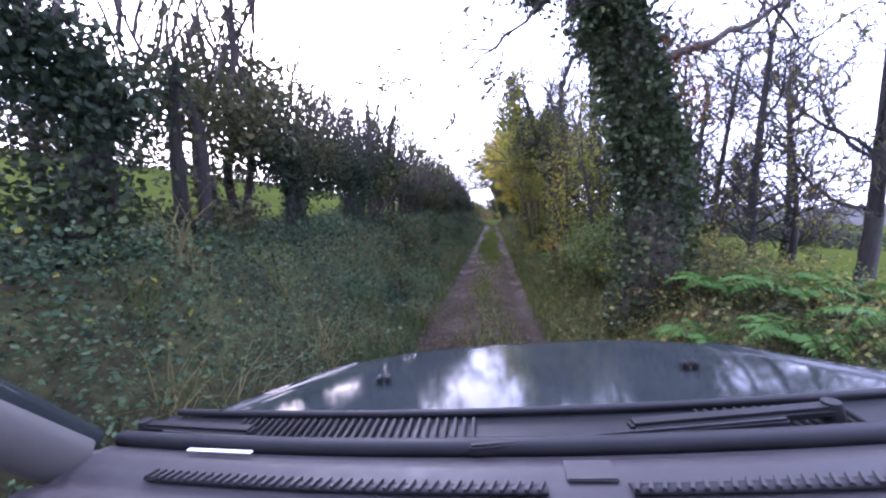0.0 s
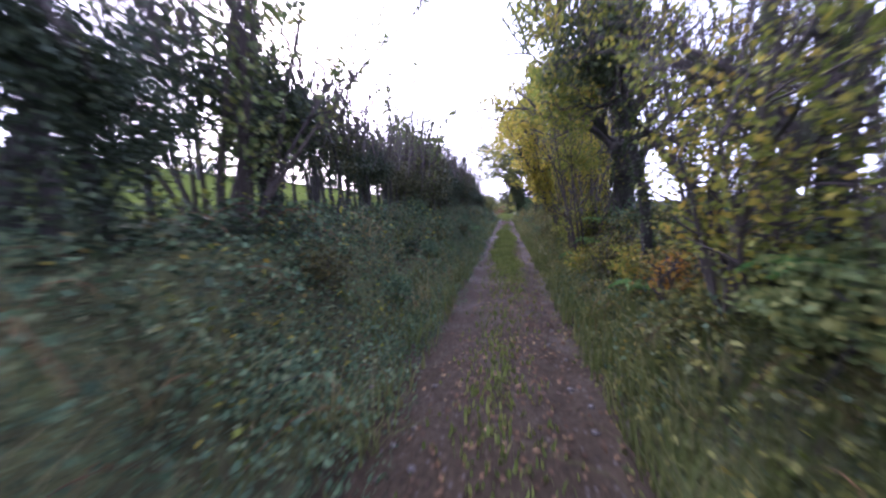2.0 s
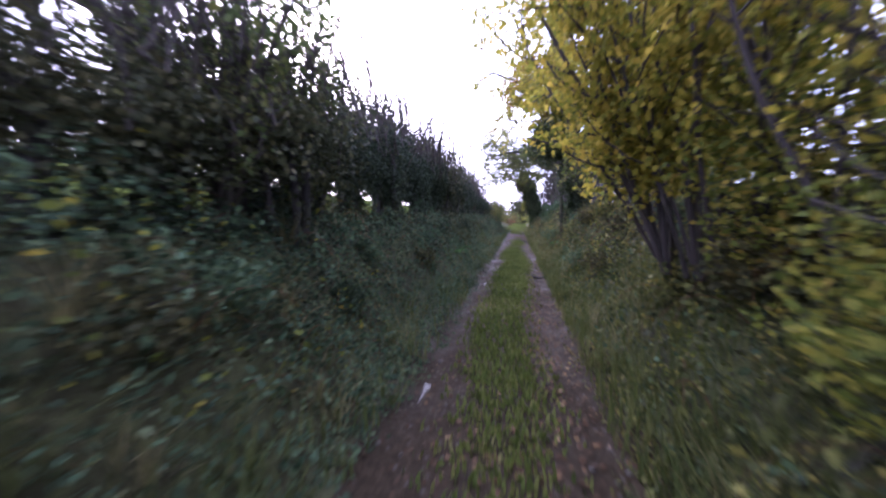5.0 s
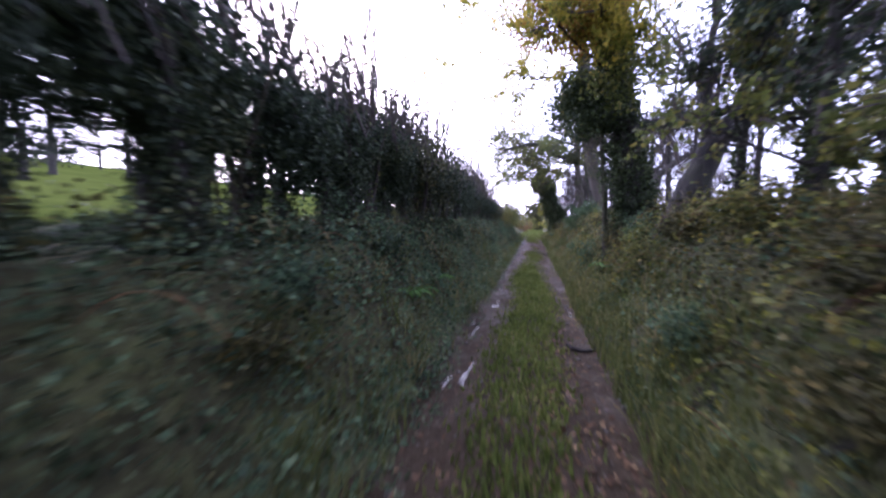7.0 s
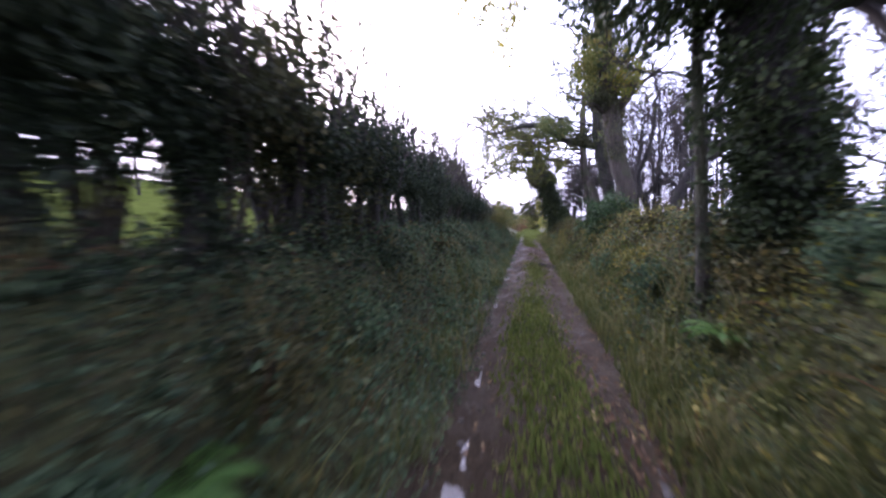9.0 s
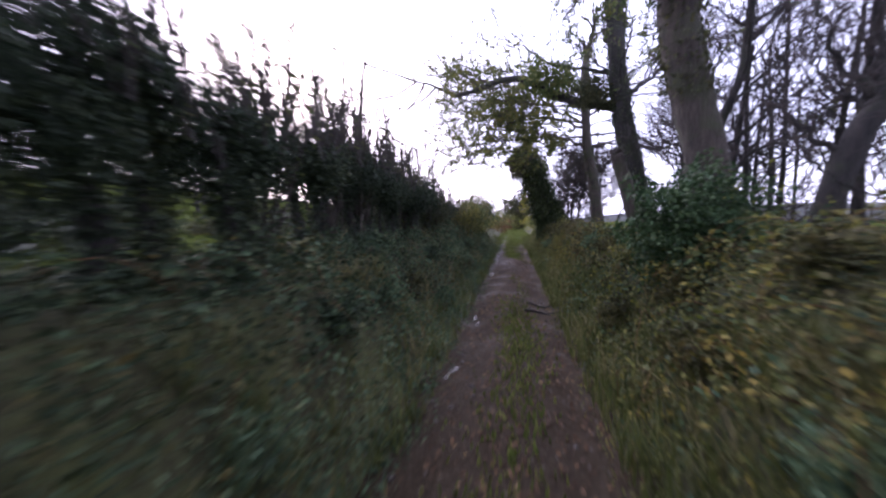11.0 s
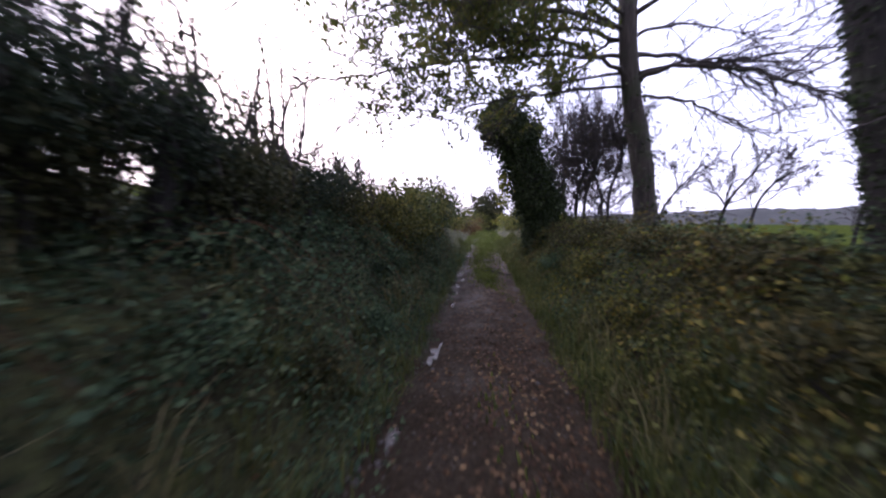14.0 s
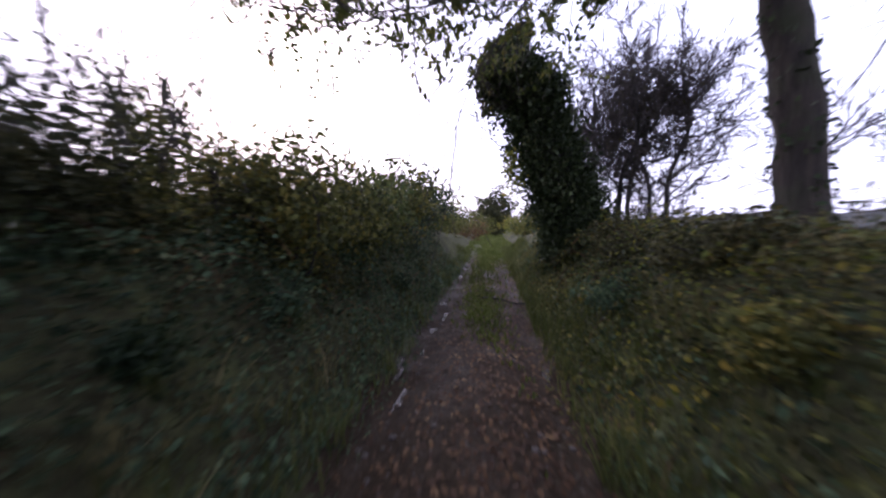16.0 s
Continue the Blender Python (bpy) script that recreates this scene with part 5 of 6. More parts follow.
grass_patch(214, "lane_grass", "green grass covering the far end of the lane", 32000, -1.3, 1.5, 42, 92, 0.12, 0.016, lambda x, y: ease(44, 58, y) * (0.6 + 0.8 * wave(x * 1.5, y * 0.4)) * (1 - 0.8 * np.exp(-((x + 0.66) / 0.25) ** 2) * ease(66, 60, y)))
rng_l = np.random.default_rng(220)
lx, ly = rng_l.normal(0.3, 0.6, 52000), rng_l.uniform(0, 56, 52000)
keep = (np.abs(lx) < 1.35) & (rng_l.random(52000) < 0.35 + 0.5 * wave(lx * 0.8, ly * 0.5 + 3) + 0.25 * ease(32, 38, ly))
lp = np.stack([lx, ly, land(lx, ly) + 0.008], 1)[keep]
tagged(new("leaf_litter", mesh_from("leaf_litter", *leaves(rng_l, lp, 0.048, 0.75, 0.0, 0.85), M_LITTER)), "fallen brown leaves scattered over the muddy lane", "leaf litter", kind="stuff")


def puddle(seed, x, y, rx, ry):
    rng = np.random.default_rng(seed)
    a = np.linspace(0, 2 * math.pi, 28, endpoint=False)
    r = 1 + 0.25 * np.sin(a * 3 + seed) + 0.15 * np.sin(a * 5 + seed * 2) + rng.normal(size=28) * 0.05
    px, py = x + np.cos(a) * r * rx, y + np.sin(a) * r * ry
    z = float(np.percentile(land(px * 0.6 + x * 0.4, py * 0.6 + y * 0.4), 24))
    bm = bmesh.new()
    top = [bm.verts.new((u, w, z)) for u, w in zip(px, py)]
    low = [bm.verts.new((u, w, z - 0.06)) for u, w in zip(px, py)]
    bm.faces.new(top)
    for i in range(28):
        bm.faces.new((top[i - 1], low[i - 1], low[i], top[i]))
    me = bpy.data.meshes.new("puddle")
    bm.to_mesh(me)
    bm.free()
    me.materials.append(M_WATER)
    tagged(new("puddle", me), "shallow brown puddle in a wheel rut reflecting the sky", "puddle", "puddles")


rng_p = np.random.default_rng(299)
for n, y in enumerate([12.5, 14.6, 19.8, 21.8, 23.0, 24.2, 27.5, 31.8, 33.8, 35.8, 37.4, 39.2, 42.1, 43.4, 44.6, 46, 47.4, 49.2, 50.4, 51.4, 53.7]):
    for k in range(2):
        puddle(300 + 2 * n + k, -0.7 + 0.1 * (n % 3 - 1) + rng_p.normal() * 0.05, y + rng_p.normal() * 0.3, rng_p.uniform(0.07, 0.13) + 0.001 * y, rng_p.uniform(0.14, 0.28))
for n, y in enumerate([22.9, 35.2, 42.4, 48.7, 53.2]):
    puddle(350 + n, 0.66 + rng_p.normal() * 0.04, y, 0.11, 0.4)


rng_s = np.random.default_rng(330)
stones = []
for _ in range(520):
    sx = rng_s.choice([-0.72, 0.66]) + rng_s.normal() * 0.2
    sy = rng_s.uniform(0, 52)
    r = rng_s.uniform(0.012, 0.032)
    bm = bmesh.new()
    bmesh.ops.create_icosphere(bm, subdivisions=1, radius=r)
    v = np.array([q.co[:] for q in bm.verts]) * (1 + rng_s.normal(size=(len(bm.verts), 1)) * 0.15) * (1.2, 1, 0.55)
    f = np.array([[q.index for q in p.verts] for p in bm.faces])
    bm.free()
    stones.append((v + (sx, sy, float(land(sx, sy)) + r * 0.2), f))
M_STONE = plain_mat("wet_stone", (0.035, 0.029, 0.024), (0.075, 0.064, 0.055), 0.6, 0, 30, 0.4)
tagged(new("rut_stones", mesh_from("rut_stones", *joined(stones), M_STONE)), "small wet stones along the wheel ruts", "stones", kind="stuff")


def stick(seed, label, pts, r):
    rng = np.random.default_rng(seed)
    l = smooth_line(pts, 12) + rng.normal(size=(12, 3)) * (0.01, 0.015, 0.004)
    l[:, 2] = land(l[:, 0], l[:, 1]) + r * 0.9
    tagged(new("fallen_branch", mesh_from("fallen_branch", *tubes(l[None], (r * np.linspace(1, 0.35, 12))[None], 7), M_BARK, True)), label, "branch")


stick(310, "dead branch lying across the rut", [(0.25, 34.15, 0), (0.6, 34.3, 0), (1.1, 34.2, 0)], 0.03)
stick(311, "thin fallen branch across the lane", [(0.3, 34.9, 0), (0.7, 34.8, 0), (1.2, 35.1, 0)], 0.022)
stick(312, "fallen branch across the muddy lane", [(0.0, 45.55, 0), (0.35, 45.7, 0), (0.9, 45.6, 0)], 0.028)
stick(313, "short broken stick on the leaf litter", [(0.5, 20.9, 0), (0.75, 20.8, 0), (0.95, 20.9, 0)], 0.03)


# ---- ferns ----
def fern(seed, x, y, size, mat=None, label="bright green fern with arching fronds on the bank", name="fern"):
    """A shuttlecock of arching fronds with paired leaflets."""
    rng = np.random.default_rng(seed)
    root = new(name)
    root.location = (x, y, float(land(x, y)) + 0.12)
    tagged(root, label, "fern", "ferns")
    for k in range(9):
        a = k * 0.7 + rng.uniform(-0.2, 0.2)
        out = np.array([math.cos(a), math.sin(a), 0])
        s = np.linspace(0, 1, 18)
        length = size * rng.uniform(0.75, 1.15)
        line = out * (s * length)[:, None] * 0.9 + np.array([0, 0, 1]) * (length * (0.95 * s - 0.85 * s * s))[:, None]
        stem = tubes(line[None], (0.006 * np.linspace(1, 0.3, 18))[None], 4)
        side = np.cross(out, (0, 0, 1))
        w = length * 0.24 * np.sin(np.pi * (0.12 + 0.86 * s[2:]))
        lv = []
        for sign in (1, -1):
            d = unit(side * sign + out * 0.35 + rng.normal(size=(16, 3)) * 0.08)
            p, n = line[2:], np.array([0, 0, 1.0])
            c = np.cross(d, n) * (length * 0.028)
            lv.append((np.stack([p - c, p + d * w[:, None] * 0.5 - c * 1.2 - (0, 0, 0.01), p + d * w[:, None] - (0, 0, 0.03), p + d * w[:, None] * 0.4 + c], 1).reshape(-1, 3), np.arange(64).reshape(-1, 4)))
        under("frond", mesh_from("frond", *joined([stem, *lv]), mat or M_FERN), root)


for n, (x, y, s) in enumerate([(1.75, 3.2, 0.42), (2.1, 3.6, 0.45), (2.3, 3.1, 0.45), (2.6, 3.6, 0.5), (1.7, 2.7, 0.4), (2.0, 2.6, 0.42), (2.9, 3.2, 0.45), (2.5, 2.5, 0.42), (1.75, 12.3, 0.5), (1.55, 12.5, 0.45), (2.0, 12.5, 0.5), (1.9, 7.0, 0.5), (1.6, 9.2, 0.4),
                               (-1.45, 20.6, 0.35), (-1.5, 22.0, 0.35), (1.6, 24.6, 0.4)]):
    fern(400 + n, x, y, s)


# ---- trees and hedges across the fields ----
far_tree = make_tree(500, "field_tree", "bare grey tree standing far across the pasture", [(-15, 4, z_at(-15, 4)), (-15, 4, 4.6), (-14.9, 4, 6.4)], 0.16, 0.07, auto=12, reach=2.4, from_t=0.3, sub=5, twigs=1, group="field trees")
rng_f = np.random.default_rng(501)
for n in range(13):
    x, y = rng_f.uniform(-24, -11), -2 + 4.2 * n + rng_f.uniform(-1, 1)
    k = rng_f.uniform(0.5, 1.0)
    copy_thing(far_tree, pose(x, y, z_at(x, y), 0, 0, rng_f.uniform(0, 360)) @ Matrix.Diagonal((k, k, k, 1)))
for n in range(14):
    x, y = rng_f.uniform(-12, -7.5), 8 + 3.1 * n + rng_f.uniform(-1, 1)
    k = rng_f.uniform(0.3, 0.48)
    copy_thing(far_tree, pose(x, y, z_at(x, y), 0, 0, rng_f.uniform(0, 360)) @ Matrix.Diagonal((k, k, k, 1)))
far_bush = rounded_bush(510, "field_bush", "dark bush in a distant field hedge", (26, 14), 1.9, 2.3, 750, M_HEDGE, 0.27)
far_bush["group"] = "field hedge bushes"
for n in range(18):
    x, y = 24 + 0.67 * n + rng_f.uniform(-1, 1), 2 + 3.6 * n
    k = rng_f.uniform(0.7, 1.3)
    copy_thing(far_bush, pose(x, y, z_at(x, y) + 0.3, 0, 0, rng_f.uniform(0, 360)) @ Matrix.Diagonal((k, k, k * 0.8, 1)))
for n in range(16):
    x, y = -17 - 0.4 * n, -4 + 3.6 * n + rng_f.uniform(-1, 1)
    k = rng_f.uniform(0.5, 0.9)
    copy_thing(far_bush, pose(x, y, z_at(x, y) + 0.3, 0, 0, rng_f.uniform(0, 360)) @ Matrix.Diagonal((k, k, k * 0.8, 1)))
thicket = make_tree(520, "thicket_tree", "thin bare tree in a thicket behind the bank", [(5.4, 38.6, z_at(5.4, 38.6)), (5.5, 38.6, 2.6), (5.4, 38.7, 5.2)], 0.06, 0.03, auto=13, reach=1.7, from_t=0.15, sub=6, twigs=4, group="thicket trees")
for n, (x, y) in enumerate([(5.9, 37.2), (6.3, 35.4), (4.9, 33.4), (6.6, 32.6), (3.9, 31.4), (5.2, 27.4), (3.9, 24.0), (4.6, 22.2), (3.8, 27.8), (4.4, 19.6), (4.0, 16.6), (5.0, 14.2), (4.4, 35.2), (5.3, 36.4), (4.2, 36.8), (6.8, 37.8), (4.5, 32.2), (5.8, 34), (5.9, 30.6), (4.6, 25.2), (6.2, 26.2), (5.2, 23.4), (7.2, 33.7), (7.6, 36), (7, 39.8), (4.0, 36.4), (5.0, 35.4), (3.3, 9.4), (3.9, 10.6), (4.7, 9.6), (3.7, 12.8)]):
    k = rng_f.uniform(0.75, 1.1) * (0.75 if y < 13 else 1)
    copy_thing(thicket, pose(x, y, z_at(x, y), 0, 0, 67 * n) @ Matrix.Diagonal((k, k, k, 1)))

# ---- the car at the start of the lane, round the camera's first place ----
M_PAINT = plain_mat("grey_car_paint", (0.02, 0.025, 0.026), (0.028, 0.034, 0.035), 0.07, 0.0, 90, 0.02, 0.0)
M_DASH = plain_mat("grey_dash_plastic", (0.022, 0.019, 0.021), (0.029, 0.026, 0.028), 0.6, 0, 220, 0.25)
M_RUBBER = plain_mat("black_rubber", (0.012, 0.012, 0.014), (0.02, 0.02, 0.022), 0.55, 0, 120, 0.2)
M_BLACKPLASTIC = plain_mat("black_plastic", (0.01, 0.01, 0.011), (0.017, 0.017, 0.018), 0.55, 0, 150, 0.2)
for _m in (M_RUBBER, M_BLACKPLASTIC):
    _m.node_tree.nodes["Principled BSDF"].inputs["Specular IOR Level"].default_value = 0.25
M_TRIM = plain_mat("beige_pillar_trim", (0.075, 0.07, 0.064), (0.095, 0.09, 0.083), 0.75, 0, 200, 0.25)
M_METAL = plain_mat("dull_metal", (0.3, 0.3, 0.31), (0.4, 0.4, 0.41), 0.4, 0.9, 60, 0.1)
M_LAMP = plain_mat("lamp_glass", (0.5, 0.52, 0.54), (0.6, 0.62, 0.64), 0.1, 0.2, 20, 0.02)
M_LABEL = plain_mat("white_sticker", (0.7, 0.7, 0.7), (0.8, 0.8, 0.8), 0.5, 0, 60, 0.05)
M_DARKGLASS, _nt, _b, _o = node_mat("dark_window_glass")
_b.inputs["Base Color"].default_value = (0.02, 0.025, 0.028, 1)
_b.inputs["Roughness"].default_value = 0.05

CAR = pose(0.051, 0.087, 1.69, 0, -7.0, 0.5)
car = new("car")
car.matrix_basis = CAR @ pose(0.16, 0, -1.663)
tagged(car, "grey off-road car standing in the muddy lane with a wet bonnet", "car")


def at_eye(p):
    """From places about the eye to places about the car's foot."""
    return np.asarray(p, float) + (-0.16, 0, 1.663)


def sheet(fn, nu, nv, thick=0.02):
    """A closed panel from a surface fn(u, v), thickened downward."""
    u, v = np.meshgrid(np.linspace(0, 1, nu), np.linspace(0, 1, nv), indexing="ij")
    top = np.array([[fn(a, b) for a, b in zip(ra, rb)] for ra, rb in zip(u, v)]).reshape(-1, 3)
    low = top - (0, 0, thick)
    n = nu * nv
    i, j = np.meshgrid(np.arange(nu - 1), np.arange(nv - 1), indexing="ij")
    q = i * nv + j
    f1 = np.stack([q, q + nv, q + nv + 1, q + 1], -1).reshape(-1, 4)
    rim = [k * nv for k in range(nu)] + [(nu - 1) * nv + k for k in range(1, nv)] + [k * nv + nv - 1 for k in range(nu - 2, -1, -1)] + list(range(nv - 2, 0, -1))
    rim = np.array(rim)
    nxt = np.roll(rim, -1)
    side = np.stack([rim, rim + n, nxt + n, nxt], -1)
    return np.concatenate([top, low]), np.concatenate([f1, f1[:, ::-1] + n, side[:, ::-1]])


def bar(p0, p1, w, h, r=0.004):
    """A bevelled bar between two points."""
    p0, p1 = Vector(p0), Vector(p1)
    bm = bmesh.new()
    bmesh.ops.create_cube(bm, size=1)
    d = p1 - p0
    m = Matrix.Translation((p0 + p1) / 2) @ d.to_track_quat("Y", "Z").to_matrix().to_4x4() @ Matrix.Diagonal((w, d.length, h, 1))
    bmesh.ops.transform(bm, matrix=m, verts=bm.verts)
    bmesh.ops.bevel(bm, geom=list(bm.edges), offset=r, segments=2, affect="EDGES")
    return bm


C = 0.06


def bonnet_at(u, v):
    """u across from left to right, v from the screen to the nose."""
    x = (u * 2 - 1)
    half = 0.96 - 0.3 * v ** 1.1
    y = 0.74 + 0.68 * v + 0.09 * x * x * (1 - v) - 0.22 * x ** 4 * v
    crease = 0.012 * math.exp(-((abs(x) - 0.83) / 0.018) ** 2)
    z = -0.455 - 0.072 * v - 0.09 * max(v - 0.8, 0) ** 1.5 * 6 - 0.02 * x * x - 0.03 * max(abs(x) - 0.84, 0) / 0.16 + crease
    return at_eye((C + x * half, y, z))


bonnet = under("bonnet", mesh_from("bonnet", *sheet(bonnet_at, 97, 31), M_PAINT, True), car, "wet grey painted bonnet")


def wing_at(sgn):
    def fn(u, v):
        b = bonnet_at(0.0 if sgn < 0 else 1.0, v)
        return b + np.array([sgn * (0.008 + 0.05 * math.sin(u * 1.57)), 0, -0.012 - 0.34 * u * u])
    return fn


for sgn in (-1, 1):
    under("wing", mesh_from("wing", *sheet(wing_at(sgn), 9, 15), M_PAINT, True), car)
    b = bonnet_at(0.5 + sgn * 0.23, 0.3)
    for dx in (-0.012, 0.012):
        part("washer_jet", bar(b + (dx, -0.012, 0.012), b + (dx, 0.014, 0.014), 0.014, 0.024), M_BLACKPLASTIC, car)
    # body side, sill to waist, with door lines
    sx = C + sgn * 0.97
    part("side_panel", bar(at_eye((sx, 0.55, -0.86)), at_eye((sx, -2.55, -0.86)), 0.06, 0.72, 0.02), M_PAINT, car)
    for y0, y1 in ((0.42, -0.55), (-0.62, -1.5)):
        part("door", bar(at_eye((sx + sgn * 0.02, y0, -0.84)), at_eye((sx + sgn * 0.02, y1, -0.84)), 0.05, 0.66, 0.015), M_PAINT, car)
        part("door_handle", bar(at_eye((sx + sgn * 0.055, y1 + 0.22, -0.62)), at_eye((sx + sgn * 0.055, y1 + 0.06, -0.62)), 0.025, 0.03), M_BLACKPLASTIC, car)
        part("side_window", bar(at_eye((sx - sgn * 0.04, y0 - 0.22, -0.18)), at_eye((sx - sgn * 0.04, y1 + 0.03, -0.18)), 0.012, 0.5, 0.004), M_DARKGLASS, car)
    part("headlamp", bar(at_eye((C + sgn * 0.62 - 0.11, 1.76, -0.82)), at_eye((C + sgn * 0.62 + 0.11, 1.76, -0.82)), 0.06, 0.16, 0.02), M_LAMP, car)
    # screen pillar inside and out
    pts = smooth_line([at_eye((C + sgn * 1.02, 0.66, -0.45)), at_eye((C + sgn * 0.98, 0.47, -0.22)), at_eye((C + sgn * 0.9, 0.15, 0.14)), at_eye((C + sgn * 0.8, -0.08, 0.38))], 16)
    v, q = tubes(pts[None], np.full((1, 16), 0.036), 10)
    under("screen_pillar", mesh_from("screen_pillar", v, q, M_PAINT, True), car)
    inner = pts + np.array([-sgn * 0.012, -0.045, -0.006])
    v, q = tubes(inner[None], (0.042 * np.linspace(1.2, 0.85, 16))[None], 10)
    under("pillar_trim", mesh_from("pillar_trim", v, q, M_TRIM, True), car, "pale grey pillar trim")
    part("rear_pillar", bar(at_eye((C + sgn * 0.8, -2.45, -0.5)), at_eye((C + sgn * 0.72, -2.3, 0.38)), 0.12, 0.08, 0.02), M_PAINT, car)
    part("centre_pillar", bar(at_eye((C + sgn * 0.83, -0.58, -0.5)), at_eye((C + sgn * 0.74, -0.58, 0.38)), 0.08, 0.06, 0.015), M_BLACKPLASTIC, car)


def roof_at(u, v):
    x = u * 2 - 1
    return at_eye((C + x * 0.74, -0.08 - 2.4 * v, 0.42 + 0.05 * math.sin(math.pi * min(v * 1.1, 1)) - 0.06 * x ** 4))


under("roof", mesh_from("roof", *sheet(roof_at, 17, 17, 0.05), M_PAINT, True), car)
part("tailgate", bar(at_eye((-0.6, -2.58, -0.55)), at_eye((0.9, -2.58, -0.55)), 0.06, 1.1, 0.03), M_PAINT, car)
part("rear_bumper", bar(at_eye((-0.68, -2.68, -1.12)), at_eye((0.98, -2.68, -1.12)), 0.16, 0.2, 0.04), M_BLACKPLASTIC, car)
part("front_bumper", bar(at_eye((-0.62, 1.84, -1.12)), at_eye((0.92, 1.84, -1.12)), 0.2, 0.22, 0.05), M_BLACKPLASTIC, car)
grille = part("grille", bar(at_eye((-0.25, 1.75, -0.82)), at_eye((0.55, 1.75, -0.82)), 0.04, 0.16, 0.01), M_BLACKPLASTIC, car)
for k in range(4):
    part("slat", bar(at_eye((-0.24, 1.775, -0.76 - 0.04 * k)), at_eye((0.54, 1.775, -0.76 - 0.04 * k)), 0.012, 0.014, 0.003), M_METAL, grille)
part("floor_pan", bar(at_eye((0.15, 1.6, -1.22)), at_eye((0.15, -2.5, -1.22)), 1.5, 0.12, 0.03), M_BLACKPLASTIC, car)
part("bulkhead", bar(at_eye((-0.6, 0.62, -0.85)), at_eye((0.9, 0.62, -0.85)), 0.04, 0.66, 0.01), M_BLACKPLASTIC, car)


def wheel(x, y):
    """A wheel that hangs to the ground on its side of the tilted car."""
    drop = 0.03 + 0.123 * (x - 0.06)
    v, q = tubes(np.array([[(0.32 * math.cos(a), 0.0, 0.32 * math.sin(a)) for a in np.linspace(0, 2 * math.pi, 33)]]), np.full((1, 33), 0.075), 10)
    v[:, 1] *= 1.35
    me = mesh_from("wheel", v + at_eye((x, y, -1.663 + 0.39 - drop)), q, M_RUBBER, True)
    hub = under("wheel", me, car, "muddy black tyre")
    bm = bmesh.new()
    bmesh.ops.create_cone(bm, cap_ends=True, segments=28, radius1=0.25, radius2=0.22, depth=0.16)
    bmesh.ops.transform(bm, matrix=Matrix.Translation(at_eye((x, y, -1.663 + 0.39 - drop))) @ Matrix.Rotation(radians(90), 4, "X"), verts=bm.verts)
    bmesh.ops.rotate(bm, cent=at_eye((x, y, -1.663 + 0.39 - drop)), matrix=Matrix.Rotation(radians(90), 3, "Z"), verts=bm.verts)
    part("rim", bm, M_METAL, hub, "dull alloy rim")
    me.transform(Matrix.Translation(at_eye((x, y, -1.663 + 0.39 - drop))) @ Matrix.Rotation(radians(90), 4, "Z") @ Matrix.Translation(-Vector(at_eye((x, y, -1.663 + 0.39 - drop)))))


for x in (-0.62, 0.92):
    for y in (1.15, -1.6):
        wheel(x, y)


# cowl under the windscreen, with its louvres
def cowl_at(u, v):
    x = u * 2 - 1
    return at_eye((C + x * 0.98, 0.61 + 0.135 * v + 0.09 * x * x, -0.474 - 0.02 * x * x + 0.006 * v))


cowl = under("cowl", mesh_from("cowl", *sheet(cowl_at, 33, 7), M_BLACKPLASTIC, True), car, "black plastic cowl below the windscreen")
for k in range(30):
    u = 0.14 + 0.01 * k
    part("louvre", bar(cowl_at(u, 0.25) + (0, 0, 0.006), cowl_at(u, 0.9) + (0, 0, 0.006), 0.007, 0.012, 0.002), M_BLACKPLASTIC, cowl)
for k in range(15):
    u = 0.655 + 0.0095 * k
    part("louvre", bar(cowl_at(u, 0.25) + (0, 0, 0.006), cowl_at(u, 0.9) + (0, 0, 0.006), 0.007, 0.012, 0.002), M_BLACKPLASTIC, cowl)
seal_line = np.array([cowl_at(u, 1.0) + (0, 0, 0.012) for u in np.linspace(0.02, 0.98, 30)])
under("bonnet_seal", mesh_from("bonnet_seal", *tubes(seal_line[None], np.full((1, 30), 0.009), 8), M_RUBBER, True), car)


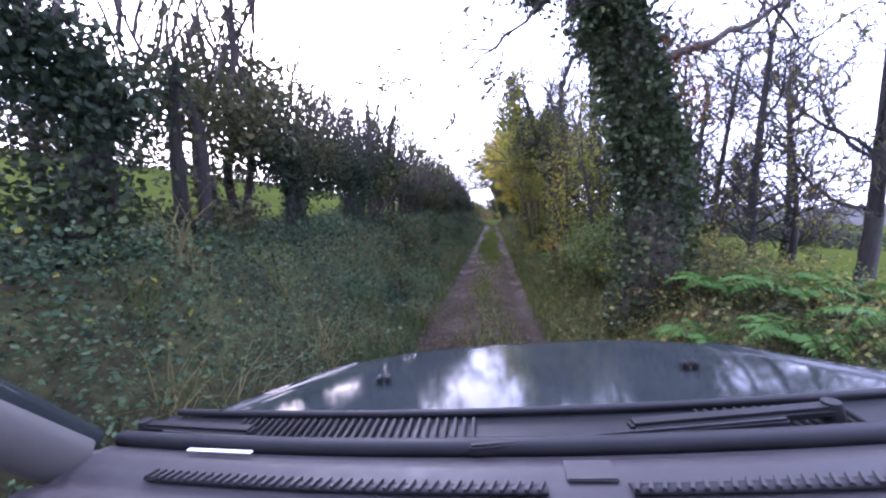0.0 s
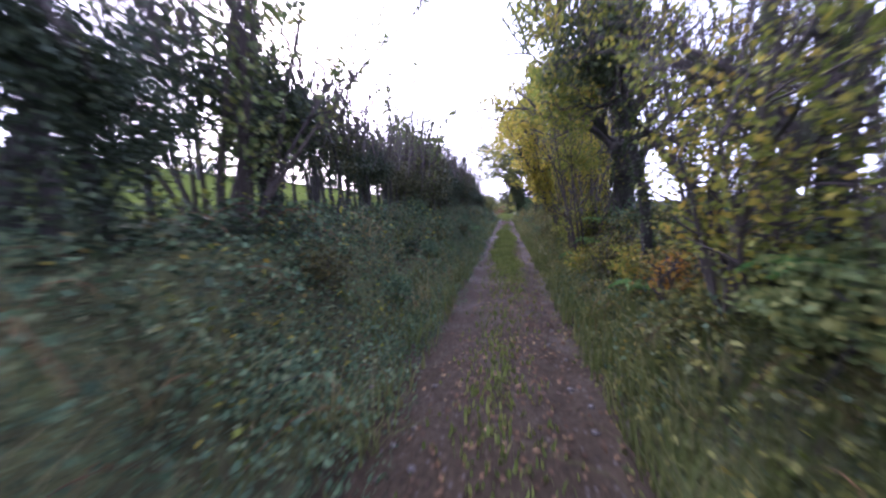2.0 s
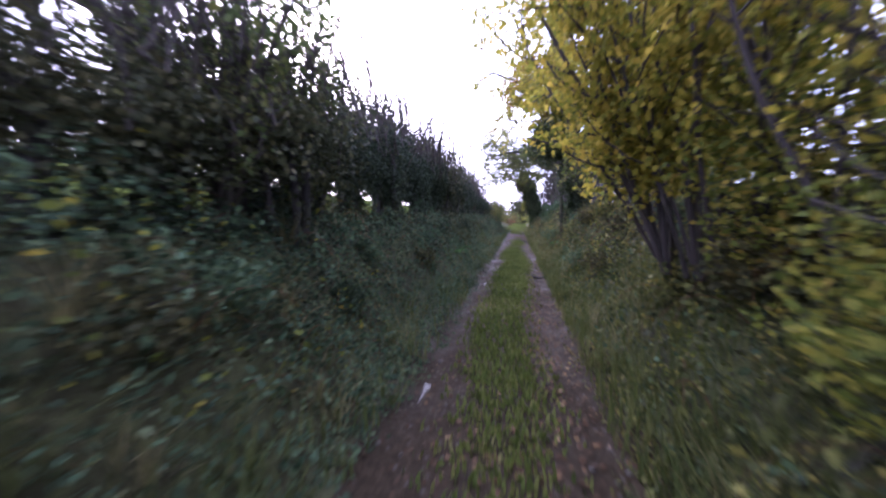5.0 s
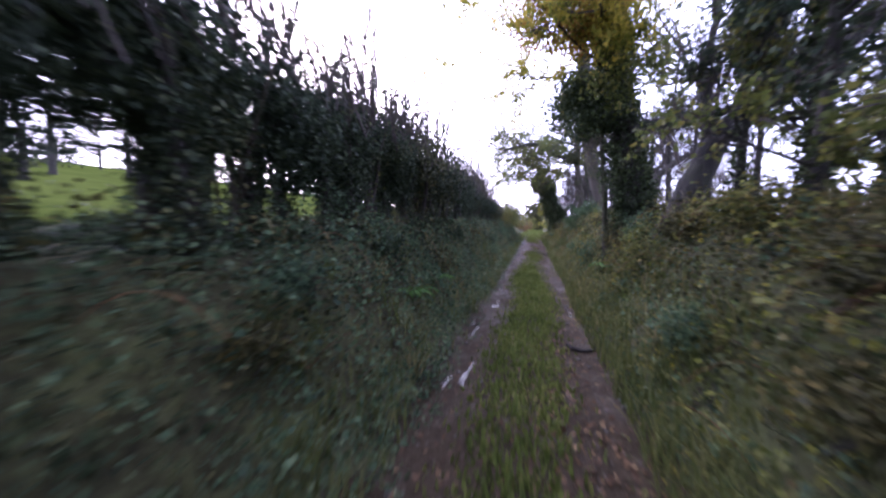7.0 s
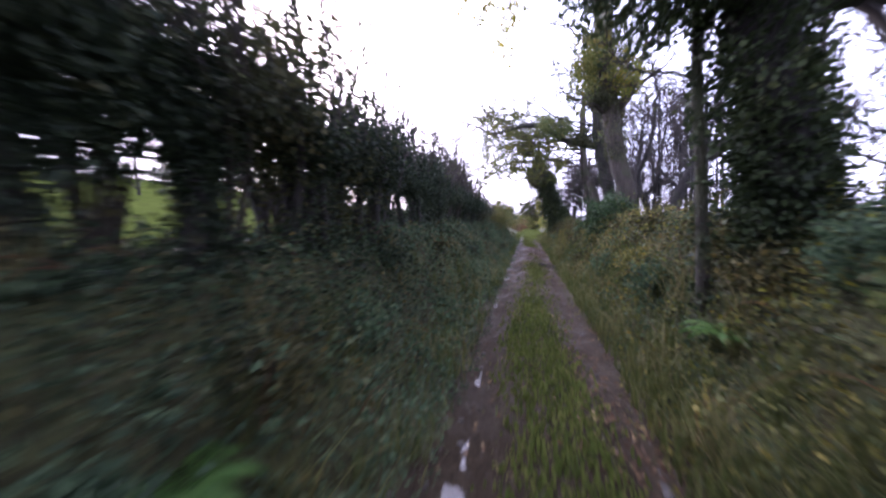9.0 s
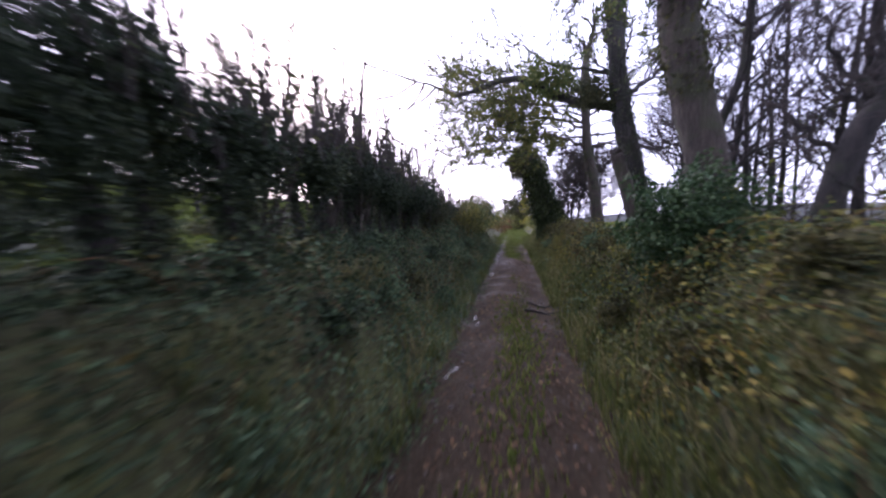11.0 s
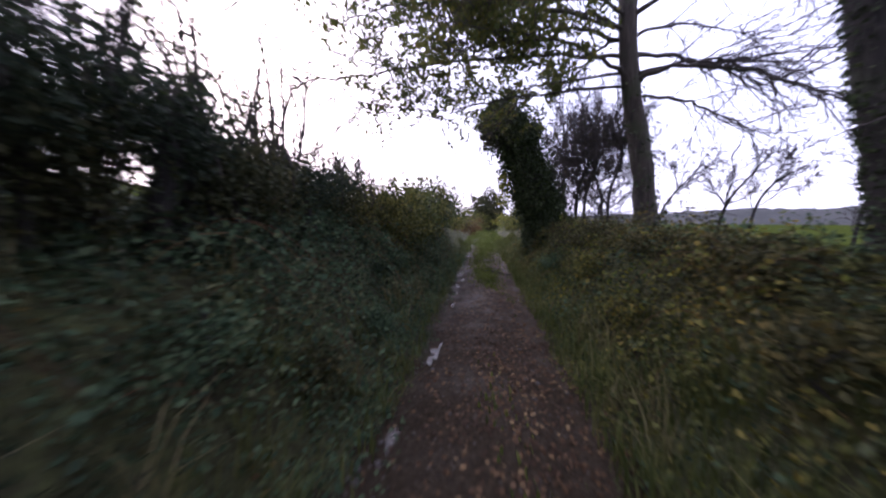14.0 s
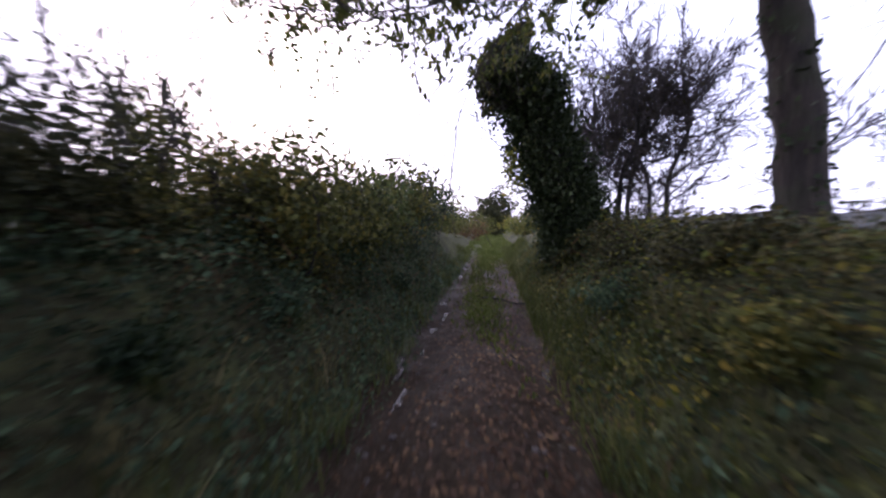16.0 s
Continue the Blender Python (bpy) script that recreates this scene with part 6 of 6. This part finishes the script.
def wiper(u0, u1, v0, v1):
    a, b = cowl_at(u0, v0) + (0, 0, 0.035), cowl_at(u1, v1) + (0, 0, 0.03)
    arm = part("wiper", bar(a, a * 0.45 + b * 0.55, 0.03, 0.02, 0.006), M_BLACKPLASTIC, car, "black windscreen wiper")
    part("blade", bar(a * 0.85 + b * 0.15 + (0, -0.03, 0), b + (0, -0.03, 0), 0.014, 0.022, 0.004), M_RUBBER, arm)
    bm = bmesh.new()
    bmesh.ops.create_cone(bm, cap_ends=True, segments=16, radius1=0.02, radius2=0.014, depth=0.03)
    bmesh.ops.translate(bm, vec=a, verts=bm.verts)
    part("pivot", bm, M_BLACKPLASTIC, arm)


wiper(0.02, 0.315, 0.3, 0.2)
wiper(0.76, 0.43, 0.45, 0.15)


# dashboard top inside the screen
def dash_at(u, v):
    x = u * 2 - 1
    y = 0.6 + 0.08 * x * x - 0.6 * v
    dip = -0.016 * math.exp(-((v - 0.2) / 0.04) ** 2) + 0.008 * math.exp(-((v - 0.08) / 0.03) ** 2)
    return at_eye((C + x * 0.98, y, -0.457 + 0.05 * v ** 0.7 + dip - 0.012 * x * x))


dash = under("dashboard", mesh_from("dashboard", *sheet(dash_at, 61, 45, 0.03), M_DASH, True), car, "grey moulded plastic dashboard top")
for u0, u1, n in ((0.12, 0.492, 40), (0.552, 0.93, 40)):
    line = np.array([dash_at(u0 + (u1 - u0) * k / 24, 0.15) + (0, 0, 0.003) for k in range(25)])
    v, q = tubes(line[None], np.full((1, 25), 0.011), 8)
    v[:, 2] = np.repeat(line[:, 2], 8) + (v[:, 2] - np.repeat(line[:, 2], 8)) * 0.4
    lip = under("demister_vent", mesh_from("demister_vent", v, q, M_RUBBER, True), dash, "long black demister vent")
    for k in range(n):
        u = u0 + (u1 - u0) * (k + 0.5) / n
        p = dash_at(u, 0.15) + (0, 0, 0.009)
        part("slat", bar(p - (0.005, 0.011, 0), p + (0.005, 0.011, 0), 0.006, 0.006, 0.001), M_DASH, lip)
seal_line = np.array([dash_at(u, 0.0) + (0, 0.014, 0.01) for u in np.linspace(0.01, 0.99, 30)])
under("screen_seal", mesh_from("screen_seal", *tubes(seal_line[None], np.full((1, 30), 0.017), 8), M_RUBBER, True), car)
part("label_strip", bar(dash_at(0.13, 0.03) + (0, 0, 0.012), dash_at(0.21, 0.03) + (0, 0, 0.012), 0.009, 0.003, 0.001), M_LABEL, dash, "narrow white sticker")
part("sensor_panel", bar(dash_at(0.527, 0.05) + (0, 0, 0.004), dash_at(0.527, 0.13) + (0, 0, 0.004), 0.075, 0.006, 0.002), M_DASH, dash)
